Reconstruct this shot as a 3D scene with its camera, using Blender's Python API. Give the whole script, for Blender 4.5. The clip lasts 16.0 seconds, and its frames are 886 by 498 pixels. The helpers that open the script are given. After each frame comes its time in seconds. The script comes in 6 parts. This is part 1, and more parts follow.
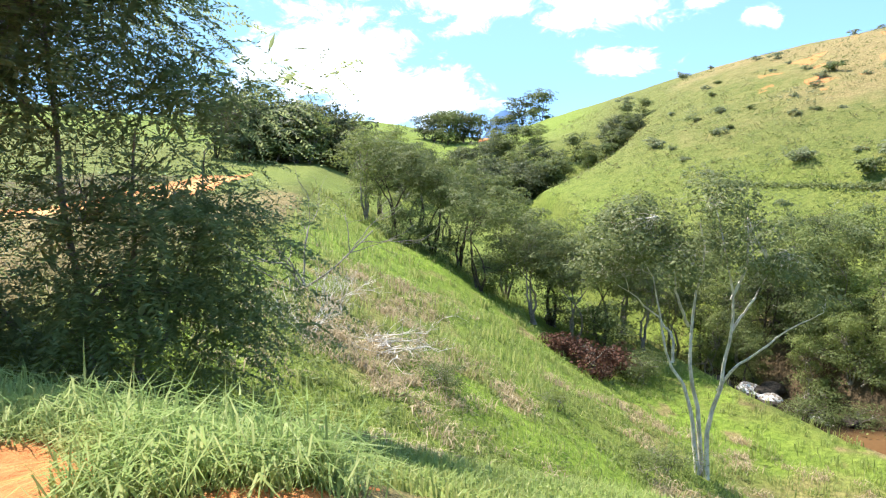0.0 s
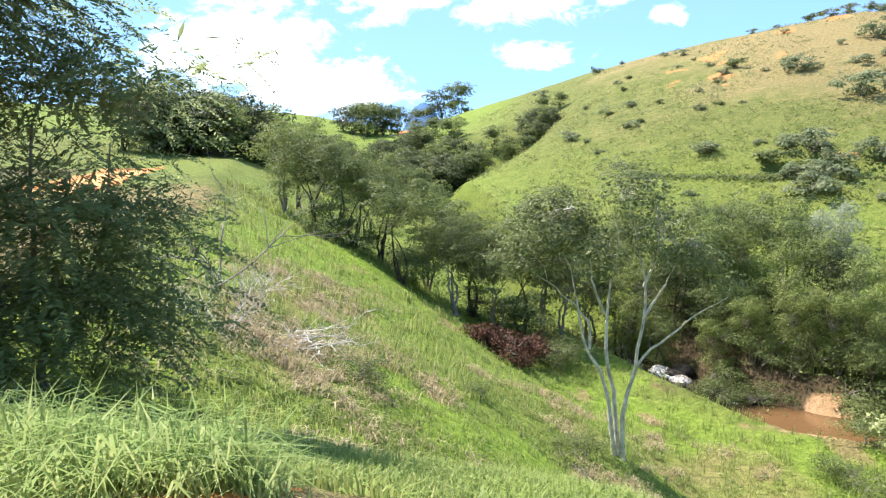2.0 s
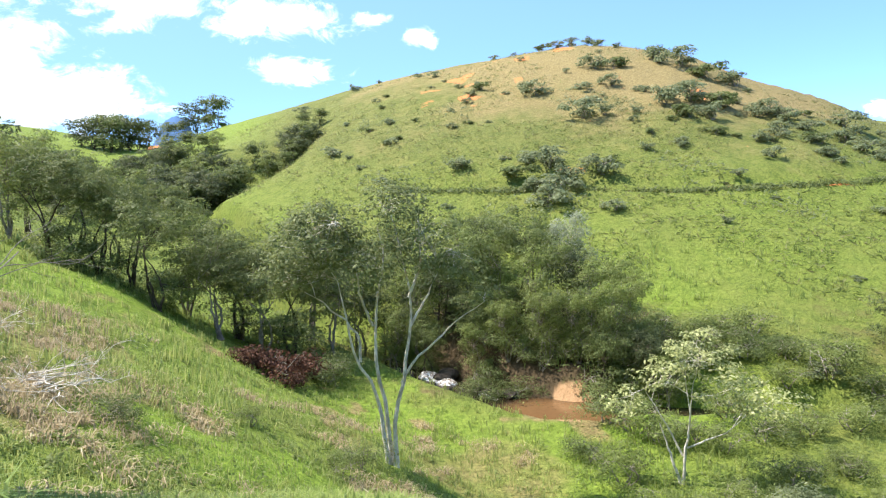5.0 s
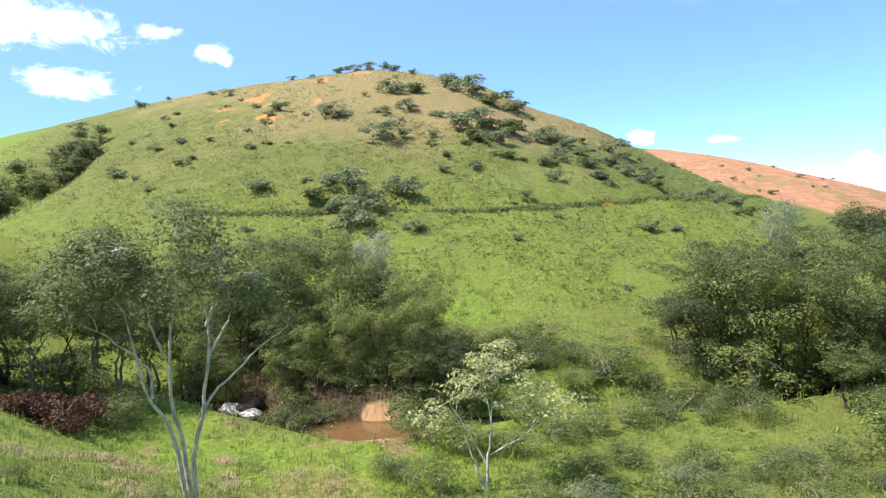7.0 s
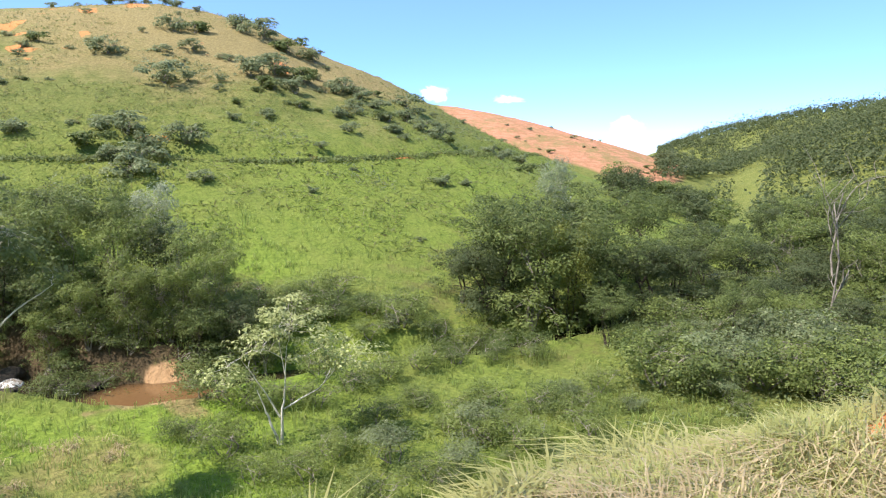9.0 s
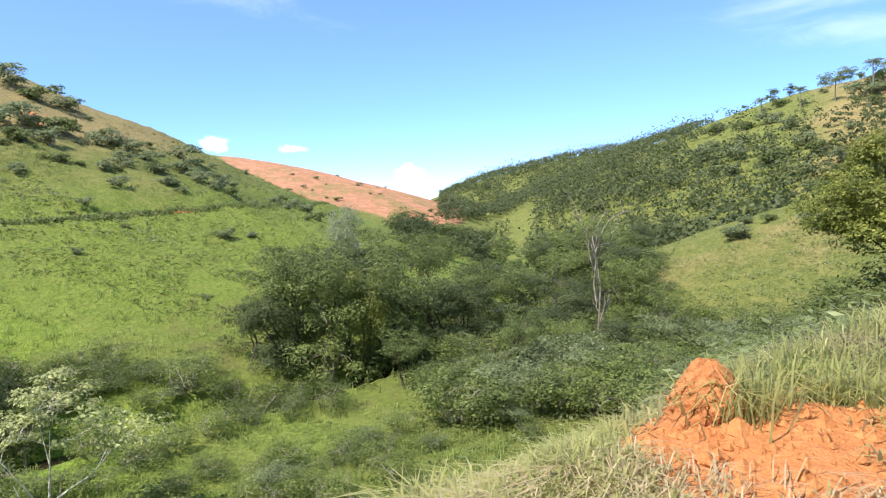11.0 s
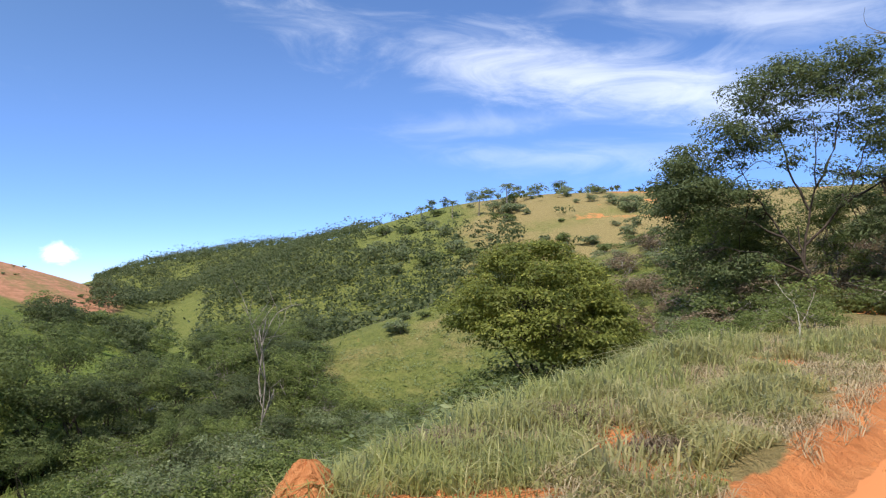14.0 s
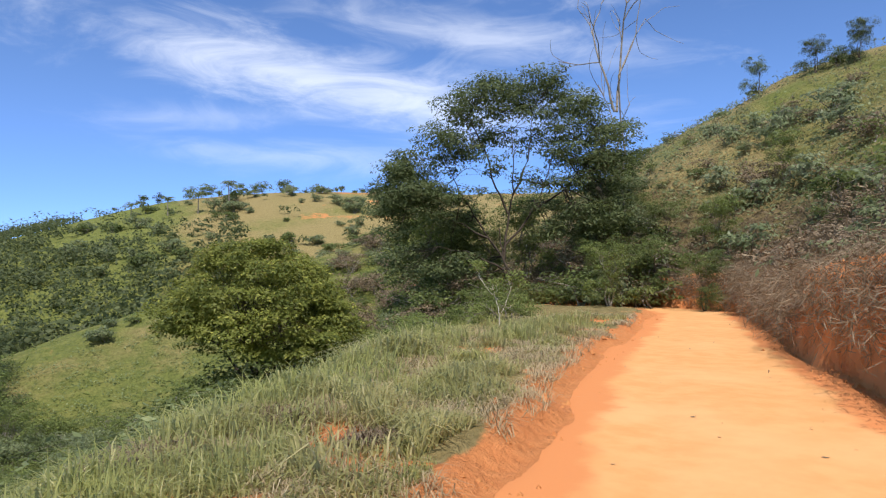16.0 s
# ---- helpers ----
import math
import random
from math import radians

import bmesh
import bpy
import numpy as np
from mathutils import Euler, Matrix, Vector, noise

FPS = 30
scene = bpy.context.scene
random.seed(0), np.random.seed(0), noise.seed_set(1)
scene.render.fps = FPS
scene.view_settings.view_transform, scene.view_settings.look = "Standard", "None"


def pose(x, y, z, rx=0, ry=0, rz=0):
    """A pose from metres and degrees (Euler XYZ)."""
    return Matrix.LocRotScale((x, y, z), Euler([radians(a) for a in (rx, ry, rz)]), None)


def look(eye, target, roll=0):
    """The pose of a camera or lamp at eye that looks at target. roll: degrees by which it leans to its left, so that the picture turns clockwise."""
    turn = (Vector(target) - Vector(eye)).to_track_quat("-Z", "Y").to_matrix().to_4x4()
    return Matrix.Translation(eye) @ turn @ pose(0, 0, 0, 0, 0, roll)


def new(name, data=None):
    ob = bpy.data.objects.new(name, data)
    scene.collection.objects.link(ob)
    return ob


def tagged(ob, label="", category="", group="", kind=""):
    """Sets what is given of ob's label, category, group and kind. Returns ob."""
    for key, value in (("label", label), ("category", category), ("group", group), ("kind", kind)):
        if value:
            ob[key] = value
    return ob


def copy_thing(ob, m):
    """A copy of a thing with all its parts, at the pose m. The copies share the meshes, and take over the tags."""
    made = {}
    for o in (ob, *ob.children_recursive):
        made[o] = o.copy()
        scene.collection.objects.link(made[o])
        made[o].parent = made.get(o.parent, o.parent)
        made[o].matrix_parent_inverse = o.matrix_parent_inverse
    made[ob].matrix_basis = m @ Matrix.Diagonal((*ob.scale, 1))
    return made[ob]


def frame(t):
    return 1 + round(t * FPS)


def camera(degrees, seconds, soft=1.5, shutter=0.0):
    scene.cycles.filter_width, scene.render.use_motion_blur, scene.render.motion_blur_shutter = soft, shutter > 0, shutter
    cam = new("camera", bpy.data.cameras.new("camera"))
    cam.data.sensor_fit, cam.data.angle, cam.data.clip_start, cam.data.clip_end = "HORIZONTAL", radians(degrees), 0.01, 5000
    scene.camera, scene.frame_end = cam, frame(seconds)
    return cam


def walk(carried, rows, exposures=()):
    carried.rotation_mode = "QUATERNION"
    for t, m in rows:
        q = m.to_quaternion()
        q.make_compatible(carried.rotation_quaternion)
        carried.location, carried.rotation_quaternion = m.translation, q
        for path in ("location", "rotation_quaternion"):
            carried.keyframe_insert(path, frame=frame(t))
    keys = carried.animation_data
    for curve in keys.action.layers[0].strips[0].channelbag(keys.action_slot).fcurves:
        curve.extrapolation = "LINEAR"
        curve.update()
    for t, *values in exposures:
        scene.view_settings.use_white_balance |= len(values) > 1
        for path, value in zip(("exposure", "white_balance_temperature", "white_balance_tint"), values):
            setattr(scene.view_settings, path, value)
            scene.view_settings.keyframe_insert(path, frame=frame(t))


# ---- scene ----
cam = camera(65.20, 16.0, soft=1.25)
PATH = [
    (0, (-0.000, 0.000, 1.600), (0.017, 9.956, 0.654), -0.12),
    (0.5, (0.001, 0.000, 1.598), (0.204, 9.950, 0.621), -0.18),
    (1, (0.000, 0.002, 1.600), (0.461, 9.939, 0.586), -0.46),
    (1.5, (0.002, 0.012, 1.608), (0.801, 9.926, 0.573), -0.70),
    (2, (0.004, 0.016, 1.609), (1.149, 9.893, 0.552), -0.34),
    (2.5, (0.006, 0.009, 1.608), (1.561, 9.828, 0.527), -0.23),
    (3, (0.007, 0.005, 1.610), (2.059, 9.729, 0.507), -0.30),
    (5.5, (0.052, -0.025, 1.596), (5.052, 8.596, 0.775), -1.52),
    (6, (0.056, -0.033, 1.607), (5.781, 8.125, 0.789), -1.91),
    (6.5, (0.067, -0.016, 1.600), (6.444, 7.650, 0.849), -2.16),
    (7, (0.082, -0.024, 1.584), (6.748, 7.402, 0.952), -1.59),
    (7.5, (0.092, -0.048, 1.575), (7.228, 6.925, 0.896), -0.56),
    (8, (0.092, -0.066, 1.569), (7.684, 6.367, 0.582), -0.01),
    (8.5, (0.123, -0.069, 1.559), (8.149, 5.772, 0.354), 0.09),
    (9, (0.166, -0.066, 1.536), (8.628, 5.090, 0.192), -0.10),
    (9.5, (0.200, -0.078, 1.530), (9.059, 4.353, 0.156), -0.68),
    (10, (0.223, -0.109, 1.540), (9.434, 3.597, 0.343), -1.64),
    (12.5, (0.257, -0.255, 1.586), (10.220, 0.605, 1.596), -0.39),
    (13, (0.261, -0.336, 1.596), (10.254, -0.064, 1.839), 0.32),
    (13.5, (0.218, -0.476, 1.599), (10.184, -1.148, 2.068), 0.58),
    (14, (0.213, -0.541, 1.611), (9.969, -2.673, 2.142), 0.47),
    (14.5, (0.274, -0.575, 1.587), (9.687, -3.911, 2.103), 0.94),
    (15, (0.256, -0.569, 1.591), (9.203, -5.010, 2.071), 0.57),
    (15.5, (0.290, -0.649, 1.580), (8.735, -5.982, 2.074), -0.12),
    (16, (0.297, -0.692, 1.579), (8.500, -6.388, 2.100), -0.72),
]
walk(cam, [(t, look(eye, target, roll)) for t, eye, target, roll in PATH], exposures=[(0, 1.42), (3, 1.34), (5.5, 1.2), (7.5, 1.0), (10, 1.06), (12.5, 0.58), (16, 0.27)])

# ---------------------------------------------------------------- sun, sky and clouds
SUN_BEARING, SUN_HEIGHT = -54.0, 57.0
sun = new("sun", bpy.data.lights.new("sun", "SUN"))
sun.data.energy, sun.data.angle, sun.data.color = 4.6, radians(0.55), (1.0, 0.91, 0.84)
sun_way = Vector((math.sin(radians(SUN_BEARING)) * math.cos(radians(SUN_HEIGHT)), math.cos(radians(SUN_BEARING)) * math.cos(radians(SUN_HEIGHT)), math.sin(radians(SUN_HEIGHT))))
sun.matrix_world = look(sun_way * 300, (0, 0, 0))


class Nodes:
    """Short hand for a node tree."""

    def __init__(self, tree):
        self.tree = tree
        tree.nodes.clear()

    def add(self, kind, _out=0, operation="", data_type="", blend_type="", interpolation_type="", layer_name="", **inputs):
        node = self.tree.nodes.new(kind)
        if operation:
            node.operation = operation
        if data_type:
            node.data_type = data_type
        if blend_type:
            node.blend_type = blend_type
        if interpolation_type:
            node.interpolation_type = interpolation_type
        if layer_name:
            node.layer_name = layer_name
        for key, value in inputs.items():
            slot = node.inputs[int(key[1:])] if key[1:].isdigit() else node.inputs[key.replace("_", " ")]
            if isinstance(value, bpy.types.NodeSocket):
                self.tree.links.new(value, slot)
            else:
                slot.default_value = value
        return node.outputs[_out] if len(node.outputs) else None

    def math(self, op, a, b=0.0, c=0.0):
        return self.add("ShaderNodeMath", operation=op, S0=a, S1=b, S2=c)

    def mix(self, factor, a, b, blend="MIX"):
        a, b = ((*v, 1) if isinstance(v, tuple) and len(v) == 3 else v for v in (a, b))
        return self.add("ShaderNodeMix", 2, data_type="RGBA", blend_type=blend, S0=factor, S6=a, S7=b)

    def ramp(self, value, low, high, a=0.0, b=1.0):
        return self.add("ShaderNodeMapRange", S0=value, S1=low, S2=high, S3=a, S4=b, interpolation_type="SMOOTHSTEP")

    def noise(self, at, scale, detail=4.0, rough=0.55, warp=0.0):
        return self.add("ShaderNodeTexNoise", Vector=at, Scale=scale, Detail=detail, Roughness=rough, Distortion=warp)


def make_sky():
    world = bpy.data.worlds.new("sky")
    scene.world = world
    world.use_nodes = True
    n = Nodes(world.node_tree)
    way = n.add("ShaderNodeTexCoord")
    air = n.tree.nodes.new("ShaderNodeTexSky")
    air.sky_type, air.sun_disc, air.sun_elevation, air.sun_rotation = "NISHITA", False, radians(SUN_HEIGHT), radians(SUN_BEARING)
    air.altitude, air.air_density, air.dust_density, air.ozone_density = 2200.0, 0.8, 0.15, 3.0
    sky = n.add("ShaderNodeHueSaturation", Saturation=1.08, Value=1.0, Color=air.outputs[0])
    parts = n.tree.nodes.new("ShaderNodeSeparateXYZ")
    n.tree.links.new(way, parts.inputs[0])
    x, y, z = parts.outputs
    bearing = n.math("ARCTAN2", x, y)
    flat = n.math("SQRT", n.math("ADD", n.math("MULTIPLY", x, x), n.math("MULTIPLY", y, y)))
    up = n.math("ARCTAN2", z, flat)
    puff = n.noise(n.add("ShaderNodeMapping", Vector=way, Scale=(1.0, 1.0, 1.7)), 21.0, 8.0, 0.66, 0.5)
    wisp = n.noise(n.add("ShaderNodeMapping", Vector=way, Scale=(1.0, 1.0, 3.4), Rotation=(0.12, -0.1, 0.0)), 6.0, 7.0, 0.62, 1.2)
    cover = None
    # fair-weather cumulus: bearing, height, half width, half height, in degrees
    for b, h, wide, tall in ((2.5, 14.6, 4.3, 2.1), (12.8, 13.3, 4.8, 1.35), (13.6, 9.4, 3.0, 0.95), (20.6, 13.4, 1.6, 0.5), (24.3, 12.0, 1.0, 0.75), (-9, 9.5, 6.2, 3.5), (-4, 16, 3, 1),
                             (58.2, 4.9, 0.9, 0.55), (64.0, 4.4, 1.1, 0.3), (73.4, 2.0, 1.0, 0.7), (-3, 7, 6, 2)):
        dx = n.math("DIVIDE", n.math("SUBTRACT", bearing, radians(b)), radians(wide))
        dy = n.math("DIVIDE", n.math("SUBTRACT", up, radians(h)), radians(tall))
        d = n.math("SQRT", n.math("ADD", n.math("MULTIPLY", dx, dx), n.math("MULTIPLY", dy, dy)))
        lump = n.ramp(n.math("ADD", d, n.math("MULTIPLY", n.math("SUBTRACT", puff, 0.5), 3.4)), 1.35, 0.35)
        cover = lump if cover is None else n.math("MAXIMUM", cover, lump)
    # high streaks in the south-east: bearing, height, half length, half width, slope
    for b, h, wide, tall, tilt, dense in ((112, 17.0, 17, 2.2, -0.17, 0.72), (121, 15.5, 14, 2.6, -0.15, 0.72), (128, 20.0, 12, 1.6, -0.14, 0.5), (112, 10.5, 10, 1.1, -0.02, 0.35), (105, 13.2, 7, 1.0, 0.05, 0.25),
                                          (124, 26.5, 20, 2.6, -0.1, 0.6), (50, 19, 11, 1.6, -0.25, 0.35)):
        dx = n.math("DIVIDE", n.math("SUBTRACT", bearing, radians(b)), radians(wide))
        dy = n.math("DIVIDE", n.math("SUBTRACT", n.math("SUBTRACT", up, radians(h)), n.math("MULTIPLY", n.math("SUBTRACT", bearing, radians(b)), tilt)), radians(tall))
        d = n.math("SQRT", n.math("ADD", n.math("MULTIPLY", dx, dx), n.math("MULTIPLY", dy, dy)))
        streak = n.math("MULTIPLY", n.ramp(n.math("ADD", d, n.math("MULTIPLY", n.math("SUBTRACT", wisp, 0.5), 3.0)), 1.7, -0.6), dense)
        cover = n.math("MAXIMUM", cover, streak)
    sky = n.mix(n.ramp(up, 0.0, 0.30), n.mix(1.0, sky, (0.64, 0.755, 0.985), "MULTIPLY"), sky)
    sky = n.mix(1.0, sky, (1.04, 1.05, 1.17), "MULTIPLY")
    glare = n.add("ShaderNodeVectorMath", 1, operation="DOT_PRODUCT", S0=way, S1=tuple(sun_way))
    sky = n.mix(n.ramp(glare, -0.25, 0.65, 0.0, 0.7), sky, (1.3, 2.3, 2.9))
    bright = n.mix(n.math("MULTIPLY", cover, 0.76), sky, (7.6, 7.8, 8.2))
    back = n.add("ShaderNodeBackground", Color=bright, Strength=0.15)
    n.add("ShaderNodeOutputWorld", Surface=back)


make_sky()

# ---------------------------------------------------------------- materials
def material(name):
    m = bpy.data.materials.new(name)
    m.use_nodes = True
    return m, Nodes(m.node_tree)


def finish(n, color, rough=0.8, bump=None, strength=0.4, distance=0.02, gloss=0.3, through_light=0.0, glow=None):
    inputs = dict(Base_Color=color, Roughness=rough, Specular_IOR_Level=gloss)
    if bump is not None:
        inputs["Normal"] = n.add("ShaderNodeBump", Height=bump, Strength=strength, Distance=distance)
    surface = n.add("ShaderNodeBsdfPrincipled", **inputs)
    if through_light:
        surface = n.add("ShaderNodeMixShader", S0=through_light, S1=surface, S2=n.add("ShaderNodeBsdfTranslucent", Color=glow if glow is not None else color))
    n.add("ShaderNodeOutputMaterial", Surface=surface)


def leaf_material(name, dark, light, tip, gloss=0.22, rough=0.55, through_light=0.3):
    """Leaves that vary from leaf to leaf, from clump to clump and from plant to plant."""
    m, n = material(name)
    dark, light, tip = (tuple(0.9 * v + 0.1 * (0.3 * c[0] + 0.6 * c[1] + 0.1 * c[2]) for v in c) for c in (dark, light, tip))
    geo = n.add("ShaderNodeNewGeometry", 8)
    place = n.add("ShaderNodeNewGeometry")
    plant = n.add("ShaderNodeObjectInfo", 5)
    clump = n.noise(place, 0.9, 2.0)
    patch = n.noise(place, 0.22, 3.0, 0.6)
    color = n.mix(n.math("ADD", n.math("MULTIPLY", geo, 0.42), n.ramp(clump, 0.34, 0.66, 0.0, 0.6)), dark, light)
    color = n.mix(n.ramp(patch, 0.5, 0.68, 0.0, 0.55), color, tuple(0.62 * a + 0.2 * b for a, b in zip(dark, tip)))
    color = n.mix(n.ramp(geo, 0.86, 1.0, 0.0, 0.8), color, tip)
    color = n.mix(n.math("MULTIPLY", plant, 0.5), color, tuple(0.5 * a + 0.5 * b for a, b in zip(dark, tip)))
    finish(n, color, rough, gloss=gloss, through_light=through_light, glow=n.mix(0.5, color, tuple(min(1, 1.5 * v) for v in tip)))
    return m


def bark_material(name, dark, light, scale=6.0):
    m, n = material(name)
    at = n.add("ShaderNodeTexCoord", 3)
    long = n.add("ShaderNodeMapping", Vector=at, Scale=(1.0, 1.0, 0.22))
    grain = n.noise(long, scale * 5, 5.0, 0.65)
    blotch = n.noise(at, scale * 0.45, 3.0)
    color = n.mix(n.ramp(n.math("ADD", n.math("MULTIPLY", grain, 0.5), n.math("MULTIPLY", blotch, 0.5)), 0.36, 0.62), dark, light)
    finish(n, color, 0.85, grain, 0.6, 0.02, 0.2)
    return m


def ground_material():
    """Pasture, dry grass, bare orange earth, sand: the mix comes from the land itself."""
    m, n = material("pasture_ground")
    at = n.add("ShaderNodeTexCoord", 3)
    mask = n.add("ShaderNodeVertexColor", layer_name="cover")
    split = n.tree.nodes.new("ShaderNodeSeparateColor")
    n.tree.links.new(mask, split.inputs[0])
    soil, dry, lush = split.outputs
    other = n.tree.nodes.new("ShaderNodeSeparateColor")
    n.tree.links.new(n.add("ShaderNodeVertexColor", layer_name="other"), other.inputs[0])
    red, sand, litter = other.outputs
    fine, mid, wide = n.noise(at, 9.0, 6.0, 0.7), n.noise(at, 0.55, 6.0, 0.72), n.noise(at, 0.07, 5.0, 0.65)
    tuft = n.noise(n.add("ShaderNodeMapping", Vector=at, Scale=(1.0, 1.0, 0.5)), 3.2, 5.0, 0.75, 0.6)
    green = n.mix(n.ramp(tuft, 0.3, 0.7), (0.074, 0.098, 0.025), (0.185, 0.203, 0.053))
    green = n.mix(n.math("MULTIPLY", n.ramp(mid, 0.42, 0.66), 0.6), green, (0.225, 0.225, 0.068))
    clump = n.noise(at, 0.8, 3.0, 0.8, 1.5)
    green = n.mix(n.ramp(clump, 0.60, 0.70, 0.0, 0.55), green, (0.055, 0.085, 0.022))
    bright = n.mix(n.ramp(tuft, 0.3, 0.7), (0.118, 0.20, 0.022), (0.27, 0.385, 0.05))
    color = n.mix(lush, green, bright)
    straw = n.mix(n.ramp(tuft, 0.3, 0.72), (0.17, 0.135, 0.055), (0.37, 0.295, 0.135))
    color = n.mix(n.ramp(n.math("ADD", dry, n.math("MULTIPLY", n.math("SUBTRACT", n.math("ADD", n.math("MULTIPLY", mid, 0.5), n.math("MULTIPLY", wide, 0.5)), 0.5), 1.3)), 0.30, 0.85), color, straw)
    leaf = n.mix(fine, (0.05, 0.04, 0.022), (0.15, 0.105, 0.06))
    color = n.mix(n.ramp(n.math("ADD", litter, n.math("MULTIPLY", n.math("SUBTRACT", mid, 0.5), 0.9)), 0.35, 0.75), color, leaf)
    earth = n.mix(n.ramp(fine, 0.3, 0.7), (0.50, 0.185, 0.064), (0.66, 0.285, 0.11))
    earth = n.mix(n.ramp(mid, 0.4, 0.7), earth, (0.59, 0.22, 0.08))
    color = n.mix(n.ramp(n.math("ADD", soil, n.math("MULTIPLY", n.math("SUBTRACT", n.math("ADD", n.math("MULTIPLY", mid, 0.55), n.math("MULTIPLY", fine, 0.45)), 0.5), 1.1)), 0.38, 0.62), color, earth)
    furrow = n.noise(n.add("ShaderNodeMapping", Vector=at, Scale=(1.0, 1.0, 4.0)), 0.28, 6.0, 0.75, 0.8)
    bare = n.mix(n.ramp(furrow, 0.38, 0.60), (0.52, 0.25, 0.155), (0.35, 0.18, 0.10))
    bare = n.mix(n.ramp(n.math("ADD", n.math("MULTIPLY", mid, 0.45), n.math("MULTIPLY", wide, 0.55)), 0.49, 0.60, 0.0, 0.7), bare, (0.20, 0.185, 0.07))
    color = n.mix(n.ramp(red, 0.3, 0.7), color, bare)
    color = n.mix(n.ramp(n.math("ADD", sand, n.math("MULTIPLY", n.math("SUBTRACT", mid, 0.5), 0.5)), 0.35, 0.6), color, n.mix(fine, (0.42, 0.25, 0.13), (0.55, 0.36, 0.20)))
    relief = n.math("ADD", n.math("MULTIPLY", tuft, 0.7), n.math("MULTIPLY", fine, 0.3))
    relief = n.math("MULTIPLY", relief, n.math("SUBTRACT", 1.0, n.math("MULTIPLY", soil, 0.8)))
    relief = n.math("ADD", relief, n.math("MULTIPLY", n.math("MULTIPLY", fine, soil), 0.22))
    finish(n, color, 0.9, relief, 1.0, 0.3, 0.15)
    return m


def road_material():
    m, n = material("packed_dirt_road")
    at = n.add("ShaderNodeTexCoord", 3)
    fine, mid, wide = n.noise(at, 28.0, 6.0, 0.7), n.noise(at, 2.2, 5.0, 0.6), n.noise(at, 0.35, 3.0)
    edge = n.add("ShaderNodeVertexColor", layer_name="edge")
    rim = n.tree.nodes.new("ShaderNodeSeparateColor")
    n.tree.links.new(edge, rim.inputs[0])
    color = n.mix(n.ramp(mid, 0.3, 0.7), (0.61, 0.305, 0.115), (0.68, 0.36, 0.15))
    color = n.mix(n.math("MULTIPLY", n.ramp(wide, 0.45, 0.65), 0.5), color, (0.73, 0.41, 0.19))
    color = n.mix(n.ramp(n.math("ADD", rim.outputs[0], n.math("MULTIPLY", n.math("SUBTRACT", mid, 0.5), 0.9)), 0.3, 0.75), color, (0.60, 0.235, 0.088))
    color = n.mix(n.math("MULTIPLY", n.ramp(fine, 0.6, 0.78), 0.5), color, (0.30, 0.12, 0.05))
    finish(n, color, 0.93, n.math("ADD", fine, n.math("MULTIPLY", mid, 0.4)), 0.25, 0.02, 0.12)
    return m


def earth_material(name, dark, light, scale=12.0, bump=0.8):
    m, n = material(name)
    at = n.add("ShaderNodeTexCoord", 3)
    fine, mid = n.noise(at, scale * 2.5, 6.0, 0.7), n.noise(at, scale * 0.3, 4.0, 0.6)
    color = n.mix(n.ramp(n.math("ADD", n.math("MULTIPLY", fine, 0.5), n.math("MULTIPLY", mid, 0.5)), 0.35, 0.65), dark, light)
    finish(n, color, 0.92, fine, bump, 0.03, 0.12)
    return m


def water_material():
    m, n = material("muddy_water")
    at = n.add("ShaderNodeTexCoord", 3)
    ripple = n.noise(at, 3.0, 3.0)
    pool = n.add("ShaderNodeVectorMath", 1, operation="LENGTH", S0=n.add("ShaderNodeMapping", Vector=at, Location=(-20.9, -29.8, 10.6)))
    # brown at the pool's middle, darker from two to four metres out
    off_pool = n.ramp(pool, 2.0, 4.0)
    finish(n, n.mix(off_pool, n.mix(ripple, (0.13, 0.07, 0.03), (0.18, 0.10, 0.045)), n.mix(ripple, (0.018, 0.014, 0.009), (0.04, 0.028, 0.016))), 0.12, ripple, 0.15, 0.03, 0.5)
    return m


def foam_material():
    m, n = material("white_water")
    at = n.add("ShaderNodeTexCoord", 3)
    churn = n.noise(at, 5.0, 6.0, 0.7, 1.0)
    finish(n, n.mix(n.ramp(churn, 0.43, 0.6), (0.20, 0.15, 0.10), (0.85, 0.86, 0.86)), 0.4, churn, 0.8, 0.08, 0.4)
    return m


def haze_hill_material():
    m, n = material("haze_blue_mountain")
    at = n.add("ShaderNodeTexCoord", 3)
    # the haze of the air is painted in as the blue base colour
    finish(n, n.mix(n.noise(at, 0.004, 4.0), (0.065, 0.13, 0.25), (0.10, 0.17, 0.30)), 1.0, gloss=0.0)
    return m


GROUND, ROAD_DIRT, WATER, FOAM, HAZE_BLUE_HILL = ground_material(), road_material(), water_material(), foam_material(), haze_hill_material()
MOUND = earth_material("termite_mound_earth", (0.40, 0.15, 0.055), (0.60, 0.27, 0.115), 9.0, 1.0)
CLOD = earth_material("orange_clods", (0.44, 0.16, 0.055), (0.60, 0.28, 0.11), 14.0, 0.8)
ROCK = earth_material("wet_dark_rock", (0.025, 0.022, 0.02), (0.09, 0.075, 0.06), 4.0, 0.8)
PALE_BARK = bark_material("pale_bark", (0.38, 0.34, 0.29), (0.82, 0.77, 0.70))
GREY_BARK = bark_material("grey_bark", (0.14, 0.12, 0.10), (0.36, 0.32, 0.28))
DARK_BARK = bark_material("dark_bark", (0.035, 0.028, 0.022), (0.12, 0.095, 0.075))
FEATHER_LEAF = leaf_material("feathery_leaves", (0.060, 0.092, 0.034), (0.185, 0.24, 0.08), (0.36, 0.42, 0.17), through_light=0.48)
